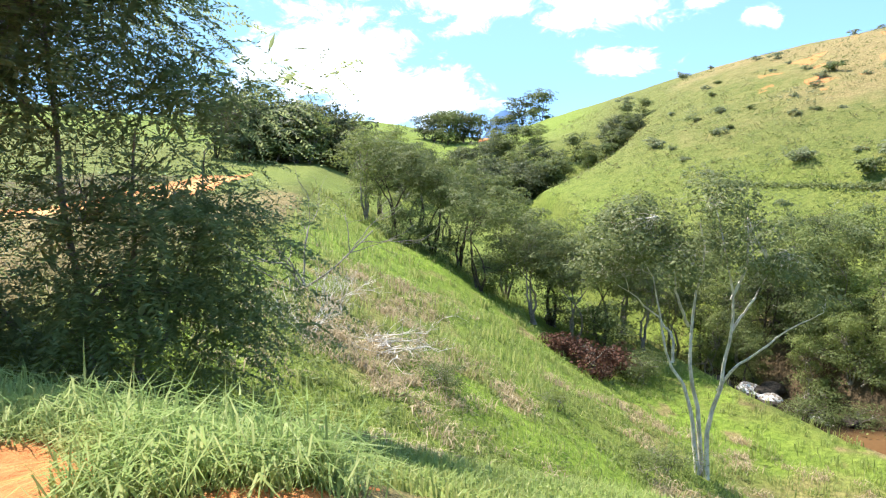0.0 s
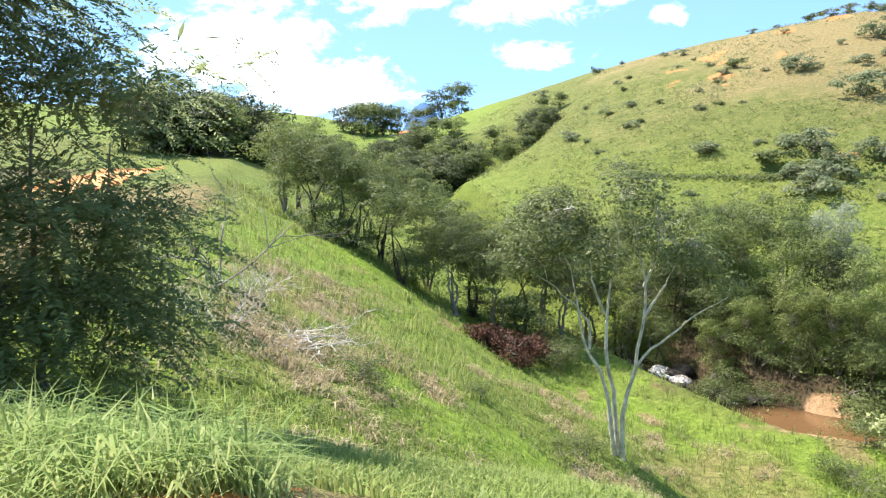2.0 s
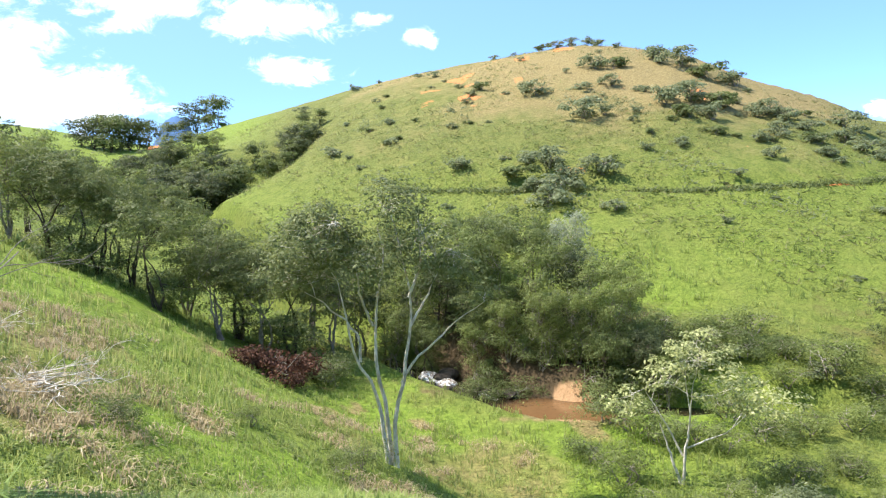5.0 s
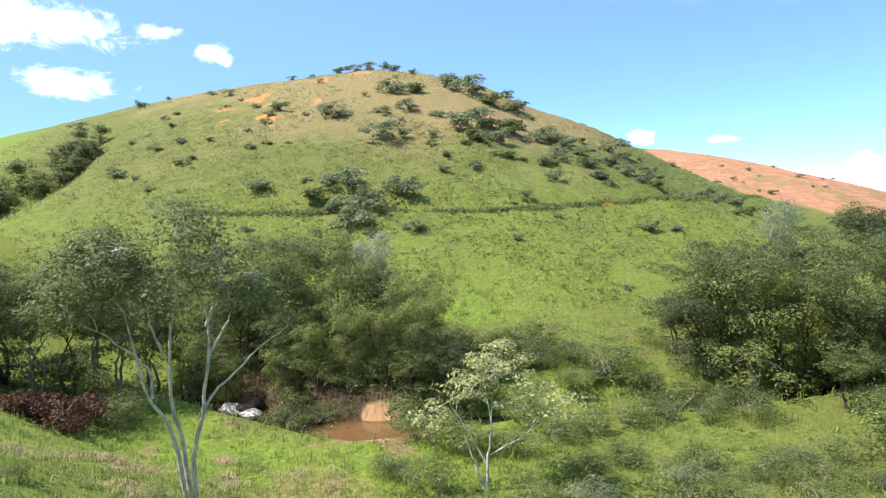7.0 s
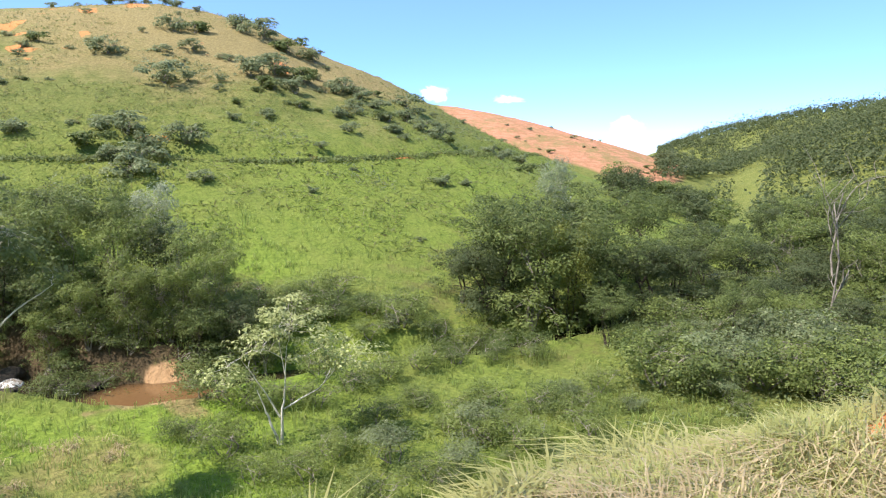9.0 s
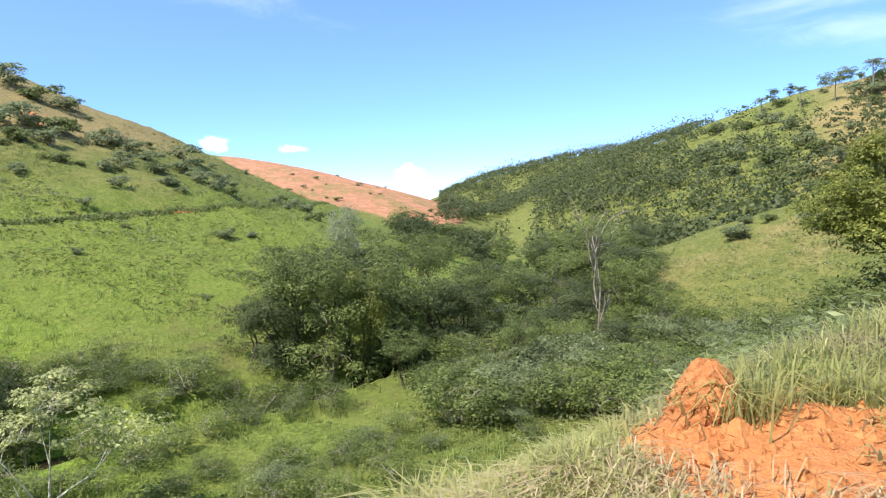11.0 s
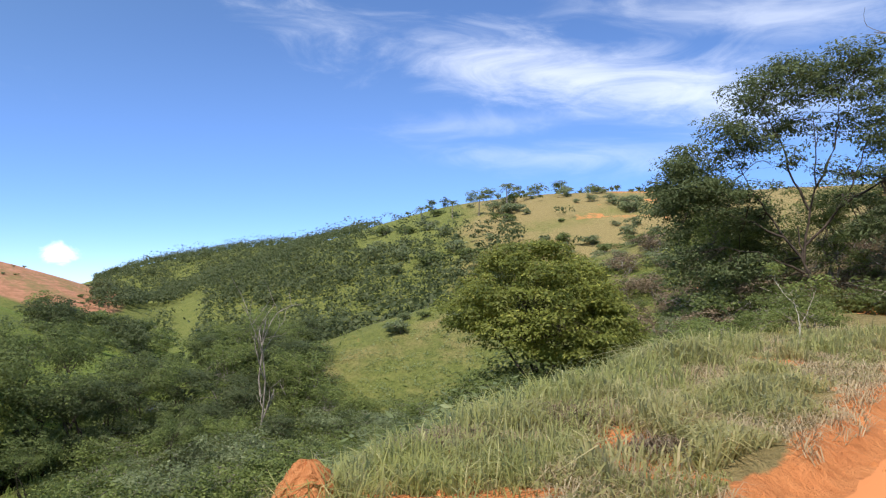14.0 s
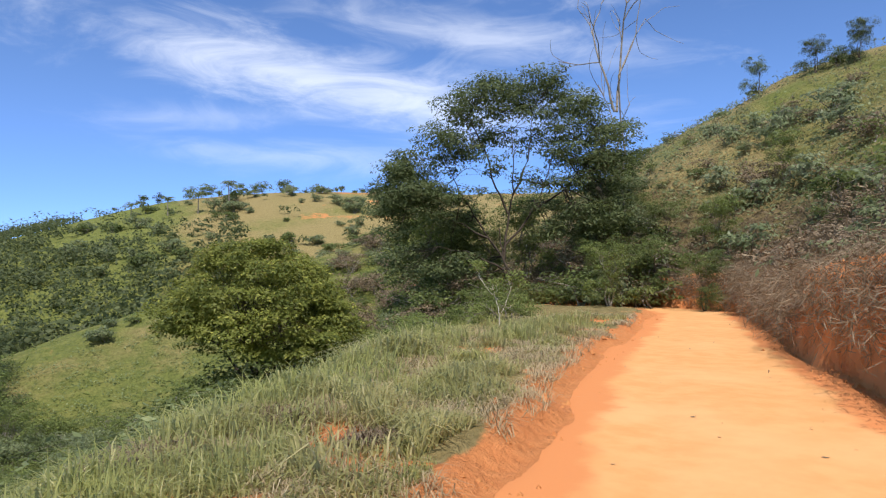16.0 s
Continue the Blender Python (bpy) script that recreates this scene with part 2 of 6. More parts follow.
UMBRELLA_LEAF = leaf_material("dark_layered_leaves", (0.040, 0.062, 0.022), (0.115, 0.150, 0.05), (0.20, 0.24, 0.09), through_light=0.26)
THICKET_LEAF = leaf_material("thicket_leaves", (0.062, 0.092, 0.028), (0.18, 0.23, 0.075), (0.38, 0.43, 0.20))
THIN_LEAF = leaf_material("thin_crown_leaves", (0.055, 0.08, 0.024), (0.165, 0.20, 0.06), (0.27, 0.31, 0.11))
RIVER_LEAF = leaf_material("riverside_leaves", (0.027, 0.048, 0.013), (0.124, 0.166, 0.038), (0.27, 0.32, 0.09))
OLIVE_LEAF = leaf_material("olive_leaves", (0.048, 0.078, 0.013), (0.22, 0.25, 0.034), (0.42, 0.41, 0.06))
LIGHT_LEAF = leaf_material("light_green_leaves", (0.052, 0.080, 0.019), (0.19, 0.236, 0.052), (0.32, 0.385, 0.09))
SHRUB_LEAF = leaf_material("grey_green_leaves", (0.062, 0.092, 0.036), (0.19, 0.23, 0.095), (0.36, 0.40, 0.21))
SILVER_LEAF = leaf_material("silvery_leaves", (0.07, 0.10, 0.045), (0.26, 0.31, 0.17), (0.58, 0.61, 0.46))
PALE_SHRUB_LEAF = leaf_material("pale_shrub_leaves", (0.08, 0.115, 0.045), (0.21, 0.265, 0.12), (0.40, 0.44, 0.28))
CREAM_LEAF = leaf_material("creamy_leaves", (0.20, 0.24, 0.07), (0.44, 0.47, 0.18), (0.60, 0.60, 0.30))
FOREST_LEAF = leaf_material("hill_forest_leaves", (0.024, 0.040, 0.014), (0.094, 0.122, 0.042), (0.18, 0.21, 0.08))
RUST_LEAF = leaf_material("rusty_dead_leaves", (0.045, 0.02, 0.012), (0.12, 0.048, 0.028), (0.21, 0.11, 0.07), gloss=0.1, through_light=0.15)
STRAW_LEAF = leaf_material("dry_brush", (0.11, 0.075, 0.045), (0.25, 0.18, 0.11), (0.38, 0.30, 0.19), through_light=0.15)
GRASS = leaf_material("long_green_grass", (0.095, 0.175, 0.026), (0.25, 0.375, 0.075), (0.50, 0.55, 0.24), gloss=0.12, through_light=0.4)
VERGE_GRASS = leaf_material("sunburnt_verge_grass", (0.14, 0.17, 0.035), (0.40, 0.41, 0.125), (0.70, 0.61, 0.35), gloss=0.08, through_light=0.45)
BROW_GRASS = leaf_material("brow_grass", (0.125, 0.168, 0.03), (0.37, 0.40, 0.095), (0.68, 0.63, 0.32), gloss=0.1, through_light=0.42)
PASTURE_TUFT = leaf_material("pasture_tussocks", (0.085, 0.12, 0.03), (0.22, 0.25, 0.075), (0.36, 0.31, 0.14), gloss=0.2, through_light=0.3)
STRAW = leaf_material("bleached_straw", (0.26, 0.19, 0.09), (0.48, 0.38, 0.21), (0.62, 0.52, 0.34), gloss=0.3, through_light=0.25)
MEADOW = leaf_material("meadow_grass", (0.11, 0.185, 0.022), (0.28, 0.395, 0.058), (0.46, 0.46, 0.16), gloss=0.3, through_light=0.4)

# ---------------------------------------------------------------- the lie of the land
ROAD = [(-26, 90), (-20, 60), (-18.6, 44), (-20.2, 31), (-20.4, 20), (-16.6, 10.5), (-10.5, 5.0), (-4.6, 1.5), (-1.1, -0.9), (2.7, -5.1), (7.1, -10.4), (17.3, -24.8),
        (22, -31.5), (27.5, -34.8), (34, -34.5), (42, -33.5), (60, -41), (100, -68), (400, -270)]
BROW = [(-22, 130), (-13, 62), (-9.8, 44), (-9.6, 26), (-9.4, 14), (-8.2, 8.6), (-5.4, 5.5), (-3.0, 4.15), (-1.7, 3.4), (-0.4, 2.5), (0.7, 1.3), (1.7, 0.6), (3.0, 0.1), (4.3, -0.85), (5.9, -2.1), (7.6, -3.8), (12.6, -8.6), (21, -17.5),
        (29, -26), (36, -30), (44, -31), (60, -38), (100, -65), (400, -265)]
RIVER = [(6, 200), (9, 110), (11, 70), (14.5, 50), (17.0, 42), (18.4, 37.5), (20.9, 30.4), (25.2, 28.6), (30, 25), (36, 19), (52, 14), (75, 12), (110, 17), (170, 26), (400, 60)]
# ridges: bearing from the north, distance, height
HILL_FAR_BANK = [(4, 280, 6), (9, 240, 20.6), (14.4, 210, 25.2), (22.6, 175, 27.4), (29.8, 158, 29.4), (36.8, 150, 30.6), (40.9, 145, 27.2), (49.8, 132, 13.4), (55.7, 122, 4.9),
                 (62, 116, -3.4), (68.6, 112, -9), (75, 108, -13)]
HILL_RED = [(50, 285, 26), (59.6, 260, 19), (64.6, 255, 12.0), (69.2, 250, 1.8), (73.8, 240, -8.5), (79, 230, -14)]
HILL_WOODED = [(73.6, 470, -18), (77.6, 455, -2), (80.9, 440, 11), (86.4, 410, 22.5), (94.9, 370, 25.5), (99.6, 335, 29), (104.2, 310, 35), (108.7, 295, 39), (117.2, 280, 39), (125, 280, 37.5),
               (140, 300, 40)]
HILL_SPUR = [(93.5, 78, -8), (99.6, 82, -2.8), (104.2, 86, -0.6), (110, 90, 2.2), (117.2, 95, 5.4), (122, 100, 9)]
# a wooded gully behind the far hill's western shoulder: bearing, distance
GULLY = [(3, 96), (7.5, 99), (11, 105), (14, 111), (17.5, 119), (19.5, 127)]
HILL_NORTH = [(-40, 190, 21), (-22, 240, 22.5), (-7.6, 270, 25.5), (-2, 265, 18), (2.5, 270, 7)]


def value_noise(x, y, seed=0):
    """Smooth noise from 0 to 1 on a unit lattice."""
    x, y = np.asarray(x, float), np.asarray(y, float)
    ix, iy = np.floor(x).astype(np.int64), np.floor(y).astype(np.int64)
    fx, fy = x - ix, y - iy
    fx, fy = fx * fx * (3 - 2 * fx), fy * fy * (3 - 2 * fy)

    def corner(a, b):
        h = (a * 374761393 + b * 668265263 + seed * 974634777) & 0xFFFFFFFF
        h = ((h ^ (h >> 13)) * 1274126177) & 0xFFFFFFFF
        return ((h ^ (h >> 16)) & 0xFFFF) / 65535.0

    low = corner(ix, iy) * (1 - fx) + corner(ix + 1, iy) * fx
    high = corner(ix, iy + 1) * (1 - fx) + corner(ix + 1, iy + 1) * fx
    return low * (1 - fy) + high * fy


def fbm(x, y, size, octaves=4, seed=0):
    """Layered noise from about -1 to 1 whose largest lumps are size metres wide."""
    total, weight, gain = 0.0, 0.0, 1.0
    for k in range(octaves):
        total = total + gain * (value_noise(np.asarray(x) * 2 ** k / size, np.asarray(y) * 2 ** k / size, seed + k) * 2 - 1)
        weight, gain = weight + gain, gain * 0.5
    return total / weight


def step(a, b, v):
    v = np.clip((np.asarray(v, float) - a) / (b - a), 0, 1)
    return v * v * (3 - 2 * v)


def from_line(x, y, line):
    """Distance from a line of points, positive on its left as it runs, and the length run along it."""
    best, side, along, run = np.full(np.shape(x), 1e18), np.ones(np.shape(x)), np.zeros(np.shape(x)), 0.0
    for (ax, ay), (bx, by) in zip(line[:-1], line[1:]):
        dx, dy = bx - ax, by - ay
        size = math.hypot(dx, dy)
        t = np.clip(((x - ax) * dx + (y - ay) * dy) / size ** 2, 0, 1)
        d = (x - ax - t * dx) ** 2 + (y - ay - t * dy) ** 2
        cross = dx * (y - ay) - dy * (x - ax)
        near = d < best
        best, side, along = np.where(near, d, best), np.where(near, np.sign(cross), side), np.where(near, run + t * size, along)
        run += size
    return np.sqrt(best) * np.where(side == 0, 1, side), along


def rounded(line, times=3):
    """The line with its corners cut."""
    for _ in range(times):
        cut = [line[0]]
        for a, b in zip(line[:-1], line[1:]):
            cut += [tuple(0.75 * p + 0.25 * q for p, q in zip(a, b)), tuple(0.25 * p + 0.75 * q for p, q in zip(a, b))]
        line = cut + [line[-1]]
    return line


def ridge_height(x, y, ridge, slope, crown):
    """A rounded ridge that falls off to all sides."""
    pts = rounded([(d * math.sin(radians(b)), d * math.cos(radians(b)), h) for b, d, h in ridge], 2)
    z = np.full(np.shape(x), -1e9)
    for (ax, ay, ah), (bx, by, bh) in zip(pts[:-1], pts[1:]):
        for t in np.linspace(0, 1, 4)[:-1]:
            d2 = (x - ax - t * (bx - ax)) ** 2 + (y - ay - t * (by - ay)) ** 2
            z = np.maximum(z, ah + t * (bh - ah) - slope * (np.sqrt(d2 + crown ** 2) - crown))
    return z


def smax(a, b, k):
    h = np.clip(0.5 + 0.5 * (a - b) / k, 0, 1)
    return b * (1 - h) + a * h + k * h * (1 - h)


ROAD, BROW, RIVER = rounded(ROAD), rounded(BROW), rounded(RIVER)
GULLY = rounded([(d * math.sin(radians(b)), d * math.cos(radians(b))) for b, d in GULLY])


def land(x, y):
    """The ground's height and what it is made of, at arrays of places."""
    x, y = np.asarray(x, float), np.asarray(y, float)
    far, bearing = np.hypot(x, y), np.degrees(np.arctan2(x, y))
    s, _ = from_line(x, y, BROW)               # east of the brow
    w, _ = from_line(x, y, ROAD)
    w = -w                                      # west of the road's middle
    r, _ = from_line(x, y, RIVER)
    rise = 0.045 * np.maximum(0, y - 22) * step(22, 60, y)
    # the slope below the road
    down = np.maximum(s, 0)
    steep = 0.40 + 0.26 * step(22, 42, bearing) * step(112, 88, bearing) + 0.26 * step(-6, -18, bearing) * step(14, 8, far)
    ours = rise - steep * (np.sqrt(down ** 2 + 0.7) - 0.84) - 0.0055 * np.minimum(down, 25) ** 2 + 0.5 * fbm(x, y, 9, 3, 5) * step(2, 12, s) + 0.10 * fbm(x, y, 1.6, 3, 6) * step(0.3, 3, s)
    floor = -10.0 + 0.085 * np.maximum(0, y - 62) - 0.012 * np.maximum(0, x - 40) + 0.35 * fbm(x, y, 14, 3, 7)
    z = smax(ours, floor, 2.5)
    # the hillside above the road, behind a cut bank
    cut = 2.15 + 0.35 * fbm(x, y, 5, 2, 11) + 0.30 * fbm(x, y, 1.7, 4, 14)
    bank = (1.9 + 0.5 * fbm(x, y, 12, 2, 12)) * step(cut, cut + 0.24 + 0.12 * fbm(x, y, 2.2, 2, 15), w) + 0.16 * np.maximum(0, w - 3) * step(3, 8, w)
    above = bank + 0.52 * np.maximum(0, w - 5)
    above = np.where(above > 14, 14 + 16 * np.tanh((above - 14) / 16), above) + 0.6 * fbm(x, y, 7, 3, 13) * step(4, 10, w)
    above = above * (1 - 0.93 * step(4, 30, y))
    z = np.where((w > 0) & (s < 0), rise + above, z)
    # the hills round the valley
    lumps = fbm(x, y, 40, 4, 21)
    for ridge, slope, crown, blend in ((HILL_FAR_BANK, 0.42, 14, 5), (HILL_RED, 0.36, 20, 3), (HILL_WOODED, 0.42, 35, 4), (HILL_NORTH, 0.24, 30, 5)):
        h = ridge_height(x, y, ridge, slope, crown) + 0.9 * lumps * step(50, 90, far)
        if ridge is HILL_FAR_BANK:
            h = h - (1.7 * step(44, 50, bearing) + 2.4 * step(51, 63, bearing)) * step(78, 108, far)
        z = smax(z, h, blend)
    z = smax(z, ridge_height(x, y, HILL_SPUR, 0.42, 6) + 0.5 * lumps, 2)
    g, _ = from_line(x, y, GULLY)
    z = z - 4.4 * np.exp(-(g / 7.5) ** 2) * step(1, 10, bearing) * step(17.4, 12.5, bearing)
    # the cattle track, a narrow bench on the far hill
    level = 1.4 + 0.6 * fbm(x, y, 25, 2, 31)
    on_hill = step(20, 24, bearing) * step(-70, -66, -bearing) * step(55, 65, far) * step(-150, -140, -far)
    track = np.exp(-((z - level) / 0.55) ** 2) * on_hill
    z = z - 1.0 * np.exp(-((z - level - 0.6) / 0.6) ** 2) * on_hill + 0.35 * np.exp(-((z - level + 0.6) / 0.6) ** 2) * on_hill
    # little terraces trodden by cattle, and slumps
    face = step(16, 24, bearing) * step(66, 58, bearing) * step(62, 74, far) * step(150, 138, far)
    lap = z / 0.9 + 1.1 * fbm(x, y, 34, 3, 33)
    z = z + face * (0.16 * np.sin(2 * np.pi * lap) * (0.5 + 0.5 * fbm(x, y, 9, 2, 34)) + 0.42 * fbm(x, y, 7, 4, 35))
    # rills and hummocks
    z = z + 0.16 * fbm(x, y, 5, 3, 41) * step(14, 40, far) + 0.5 * fbm(x, y, 18, 3, 42) * step(60, 140, far)
    # the river's bed
    width = 1.5 - 0.75 * step(26, 30, x) + 0.5 * value_noise(x / 6, y / 6, 51) + 0.9 * (1 - step(1.5, 5, np.hypot(x - 20.9, y - 29.5)))
    bed = step(width + 1.4, width * 0.6, np.abs(r)) * step(96, 78, far)
    z = z * (1 - bed) + np.minimum(z, floor - 0.95) * bed
    # the road itself, with its wheel tracks, and the verge
    half = 1.95 + 0.42 * fbm(x, y, 3.2, 4, 61)
    road = step(half + 0.25, half - 0.1, np.abs(w)) * step(-95, -75, -far)
    crown_z = rise + 0.006 * fbm(x, y, 2.4, 3, 62) - 0.02 * np.exp(-((np.abs(w) - 0.8) / 0.3) ** 2) + 0.02
    verge = (w < 0) & (s < 1.5)
    z = np.where(verge, z + (0.21 + 0.10 * fbm(x, y, 1.5, 3, 64)) * step(-half + 0.1, -half - 0.5 - 0.3 * fbm(x, y, 1.0, 3, 65), w) * step(2.2, 0.2, s) + 0.09 * fbm(x, y, 0.6, 4, 63) * step(-half + 0.2, -half - 0.3, w), z)
    z = z * (1 - road) + crown_z * road
    return z, dict(s=s, w=w, r=r, road=road, bed=bed, track=track, far=far, bearing=bearing, half=half)


def bare_patch(x, y):
    """Below 1 on the bare earth round the mound and at the road's shoulder."""
    rag = 0.45 * fbm(x, y, 0.8, 4, 77)
    return np.minimum(np.hypot((x - 4.0) / 0.85, (y + 0.8) / 0.6), np.hypot((x + 2.3) / 0.75, (y - 3.05) / 0.6)) + rag


def height(x, y):
    return float(land(np.array([x]), np.array([y]))[0][0])

# ---------------------------------------------------------------- mesh helpers
def mesh_of(name, verts, faces, mat, smooth=False):
    """A mesh from arrays; the faces all have the same number of corners."""
    verts, faces = np.asarray(verts, np.float32).reshape(-1, 3), np.asarray(faces, np.int32)
    me = bpy.data.meshes.new(name)
    count, corners = faces.shape
    me.vertices.add(len(verts))
    me.vertices.foreach_set("co", verts.ravel())
    me.loops.add(count * corners)
    me.loops.foreach_set("vertex_index", faces.ravel())
    me.polygons.add(count)
    me.polygons.foreach_set("loop_start", np.arange(0, count * corners, corners, dtype=np.int32))
    me.polygons.foreach_set("loop_total", np.full(count, corners, np.int32))
    me.polygons.foreach_set("use_smooth", np.full(count, smooth, bool))
    me.materials.append(mat)
    me.update(calc_edges=True)
    me.validate()
    return me


def paint(me, layer, values):
    attr = me.color_attributes.new(layer, "FLOAT_COLOR", "POINT")
    attr.data.foreach_set("color", np.concatenate([values, np.ones((len(values), 1))], 1).astype(np.float32).ravel())


def part(name, me, parent, label=""):
    ob = new(name, me)
    ob.parent = parent
    if label:
        ob["label"] = label
    return ob


def joined(pieces):
    """Several (verts, faces) in one."""
    verts, faces, n = [], [], 0
    for v, f in pieces:
        verts.append(np.asarray(v, float).reshape(-1, 3))
        faces.append(np.asarray(f) + n)
        n += len(verts[-1])
    return np.concatenate(verts), np.concatenate(faces)


def grid_faces(rows, cols, wrap=False):
    i, j = np.meshgrid(np.arange(rows - 1), np.arange(cols if wrap else cols - 1), indexing="ij")
    k = (j + 1) % cols
    return np.stack([i * cols + j, i * cols + k, (i + 1) * cols + k, (i + 1) * cols + j], -1).reshape(-1, 4)


# ---------------------------------------------------------------- ground, road, river, far mountains
def make_ground():
    turns = np.linspace(0, 2 * np.pi, 800, endpoint=False)
    rings = np.concatenate([[0.15, 0.5, 0.9], np.geomspace(1.3, 700, 270), [900, 1300, 2000, 3200]])
    a, d = np.meshgrid(turns, rings)
    x, y = (d * np.sin(a)).ravel(), (d * np.cos(a)).ravel()
    z, k = land(x, y)
    far, bearing, w, s, r = k["far"], k["bearing"], k["w"], k["s"], k["r"]
    z = np.where(far > 700, z * step(3200, 700, far) - 20 * step(700, 2500, far), z)
    z = z - 0.07 * step(k["half"] - 0.15, k["half"] - 0.5, np.abs(w)) * step(75, 65, far)
    # bare earth: road edges, the cut bank, cattle tracks, washed-out patches
    edge = step(k["half"] + 1.05 + 0.85 * fbm(x, y, 1.4, 4, 71), k["half"] + 0.2, np.abs(w)) * step(90, 70, far)
    cut = (0.52 + 0.4 * fbm(x, y, 1.6, 4, 108)) * step(1.8, 2.1, w) * step(3.5, 2.7, w + 0.5 * fbm(x, y, 3, 3, 72)) * step(90, 70, far)
    on_face = step(20, 28, bearing) * step(60, 52, bearing) * step(60, 75, far) * step(200, 170, far)
    washed = on_face * step(0.24, 0.52, fbm(x, y, 5, 5, 73)) * step(4, 15, z) * 0.85
    tracks = k["track"] * step(0.0, 0.5, fbm(x, y, 9, 4, 74))
    steps = on_face * step(0.86, 0.97, np.abs(np.sin(z * 1.15 + 2.2 * fbm(x, y, 30, 2, 75)))) * step(0.25, 0.6, fbm(x, y, 4, 4, 76)) * 0.6
    scuffs = 0.75 * step(0.12, 0.42, fbm(x, y, 1.7, 4, 91)) * step(2.3, 0.6, s) * step(0, -1, w) * step(40, 30, far) * step(60, 75, bearing) + 0.9 * step(0.12, 0.28, fbm(x, y, 0.9, 4, 97)) * step(-5.6, -4.6, w) * step(0, -1, w) * step(30, 24, far)
    round_mound = step(1.25, 0.95, bare_patch(x, y)) * step(8, 6, far)
    gully = step(3.4, 1.2, np.hypot((x - 9.2) / 1.6, y - 21.0) + 1.2 * fbm(x, y, 2, 3, 78)) * 0.34
    gap_road = step(3, 1.2, np.abs(bearing - 3.4 + 0.3 * np.sin(far / 9)) * far / 57) * step(190, 200, far) * step(262, 245, far)
    spur_path = 0.42 * step(0.6, 0.2, np.abs(bearing - 95.6 + 0.5 * np.sin(far / 2.5)) * far / 57) * step(70, 74, far) * step(90, 84, far)
    strips = 0.5 * step(106, 112, bearing) * step(190, 215, far) * step(290, 270, far) * step(0.15, 0.45, fbm(x * 0.4, y, 9, 4, 95) + 0.35 * np.sin(z * 0.9 + 1.5 * fbm(x, y, 40, 2, 96)))
    soil = np.clip(np.maximum.reduce([strips, edge, cut, washed, tracks, steps, scuffs, round_mound, gully, gap_road, spur_path]), 0, 1)
    # dry grass: the verge, the far hill's upper half, the hill above the road
    verge = step(3.0, 0.5, s) * step(60, 40, far) * step(0, -1, w) * (1.0 + 0.4 * fbm(x, y, 1.5, 2, 79))
    upper = step(60, 80, far) * step(74, 50, bearing) * step(0, 16, bearing) * step(230, 190, far) * (0.26 + 0.60 * step(2, 17, z) * step(14, 34, bearing + 7 * fbm(x, y, 26, 3, 86)) + 0.25 * fbm(x, y, 12, 4, 87))
    band = np.exp(-((x + 1.0 + 0.05 * y) / 1.6) ** 2) * step(13, 16, y) * step(33, 27, y) * 0.6
    clear = step(124, 128, bearing) * step(3, 5, w) * (0.70 + 0.5 * fbm(x, y, 9, 3, 103))
    south = np.maximum(step(98, 108, bearing) * step(140, 165, far) * (0.80 + 0.45 * fbm(x, y, 20, 4, 92)), step(86, 92, bearing) * step(130, 124, bearing) * step(56, 66, far) * step(130, 110, far) * (0.42 + 0.5 * fbm(x, y, 8, 3, 90)))
    flats = step(4.5, 1.5, np.hypot(x - 14, (y - 23.5) / 1.2) + 1.5 * fbm(x, y, 3, 3, 80)) * 0.6
    slope = step(2, 5, s) * step(46, 36, far) * step(-16, -10, bearing) * step(50, 40, bearing)
    tussocks = 0.8 * step(0.18, 0.5, fbm(x, y, 2.2, 4, 101)) * slope
    soil = np.maximum(soil, 0.36 * step(0.42, 0.62, fbm(x, y, 1.9, 4, 102)) * slope)
    scars = np.zeros(np.shape(x))
    for b, d, wide in ((-0.4, 27, 1.5), (1.9, 21.2, 1.0), (-1.8, 31, 1.6), (1.5, 34, 1.2), (5.7, 20.8, 0.9), (16.5, 28.6, 1.3), (-7, 24, 1.2), (3.4, 23.6, 0.8), (10, 25, 0.8), (-5, 29, 1.3), (18.6, 27.4, 1.6), (24, 27, 1.5), (27.6, 26.4, 1.4)):
        near = np.hypot((x - d * math.sin(radians(b))) / 0.8, (y - d * math.cos(radians(b))) / 1.3)
        scars = np.maximum(scars, step(1.15, 0.55, near / wide + 0.55 * fbm(x, y, 1.1, 4, 106)))
    soil = np.maximum(soil, 0.26 * scars * step(-0.25, 0.35, fbm(x, y, 0.9, 3, 107)))
    dry = np.clip(np.maximum.reduce([0.62 * scars, verge, upper, band, clear, south, flats, tussocks]), 0, 1)
    lush = np.clip(step(1, 4, s) * step(62, 40, far) * step(92, 72, bearing) * (0.4 + 0.6 * step(54, 40, bearing)) * (0.66 + 0.7 * fbm(x, y, 6, 4, 81)) + 0.30 * step(46, 60, far) * step(170, 130, far) * step(9, -1, z) * step(92, 82, bearing) * (1 + 0.8 * fbm(x, y, 11, 4, 82)) + 0.5 * step(14, 10, bearing) * step(100, 160, far), 0, 1)
    redness = step(-2.0, -0.5, ridge_height(x, y, HILL_RED, 0.36, 20) + 0.8 - z) * step(57, 60, bearing) * step(79, 76.5, bearing) * step(140, 165, far) * step(-1.2, 1.2, z - np.interp(bearing, [58, 65.1, 67.8, 72.1, 77], [6.5, 3.6, 0.5, -4.4, -6.8]) + 1.6 * fbm(x, y, 12, 3, 48))
    beach = step(1.5, 0.9, np.hypot((x - 22.6) / 1.4, y - 31.2)) + 0.7 * step(1.0, 0.5, np.hypot(x - 19.9, (y - 27.2) / 0.8))
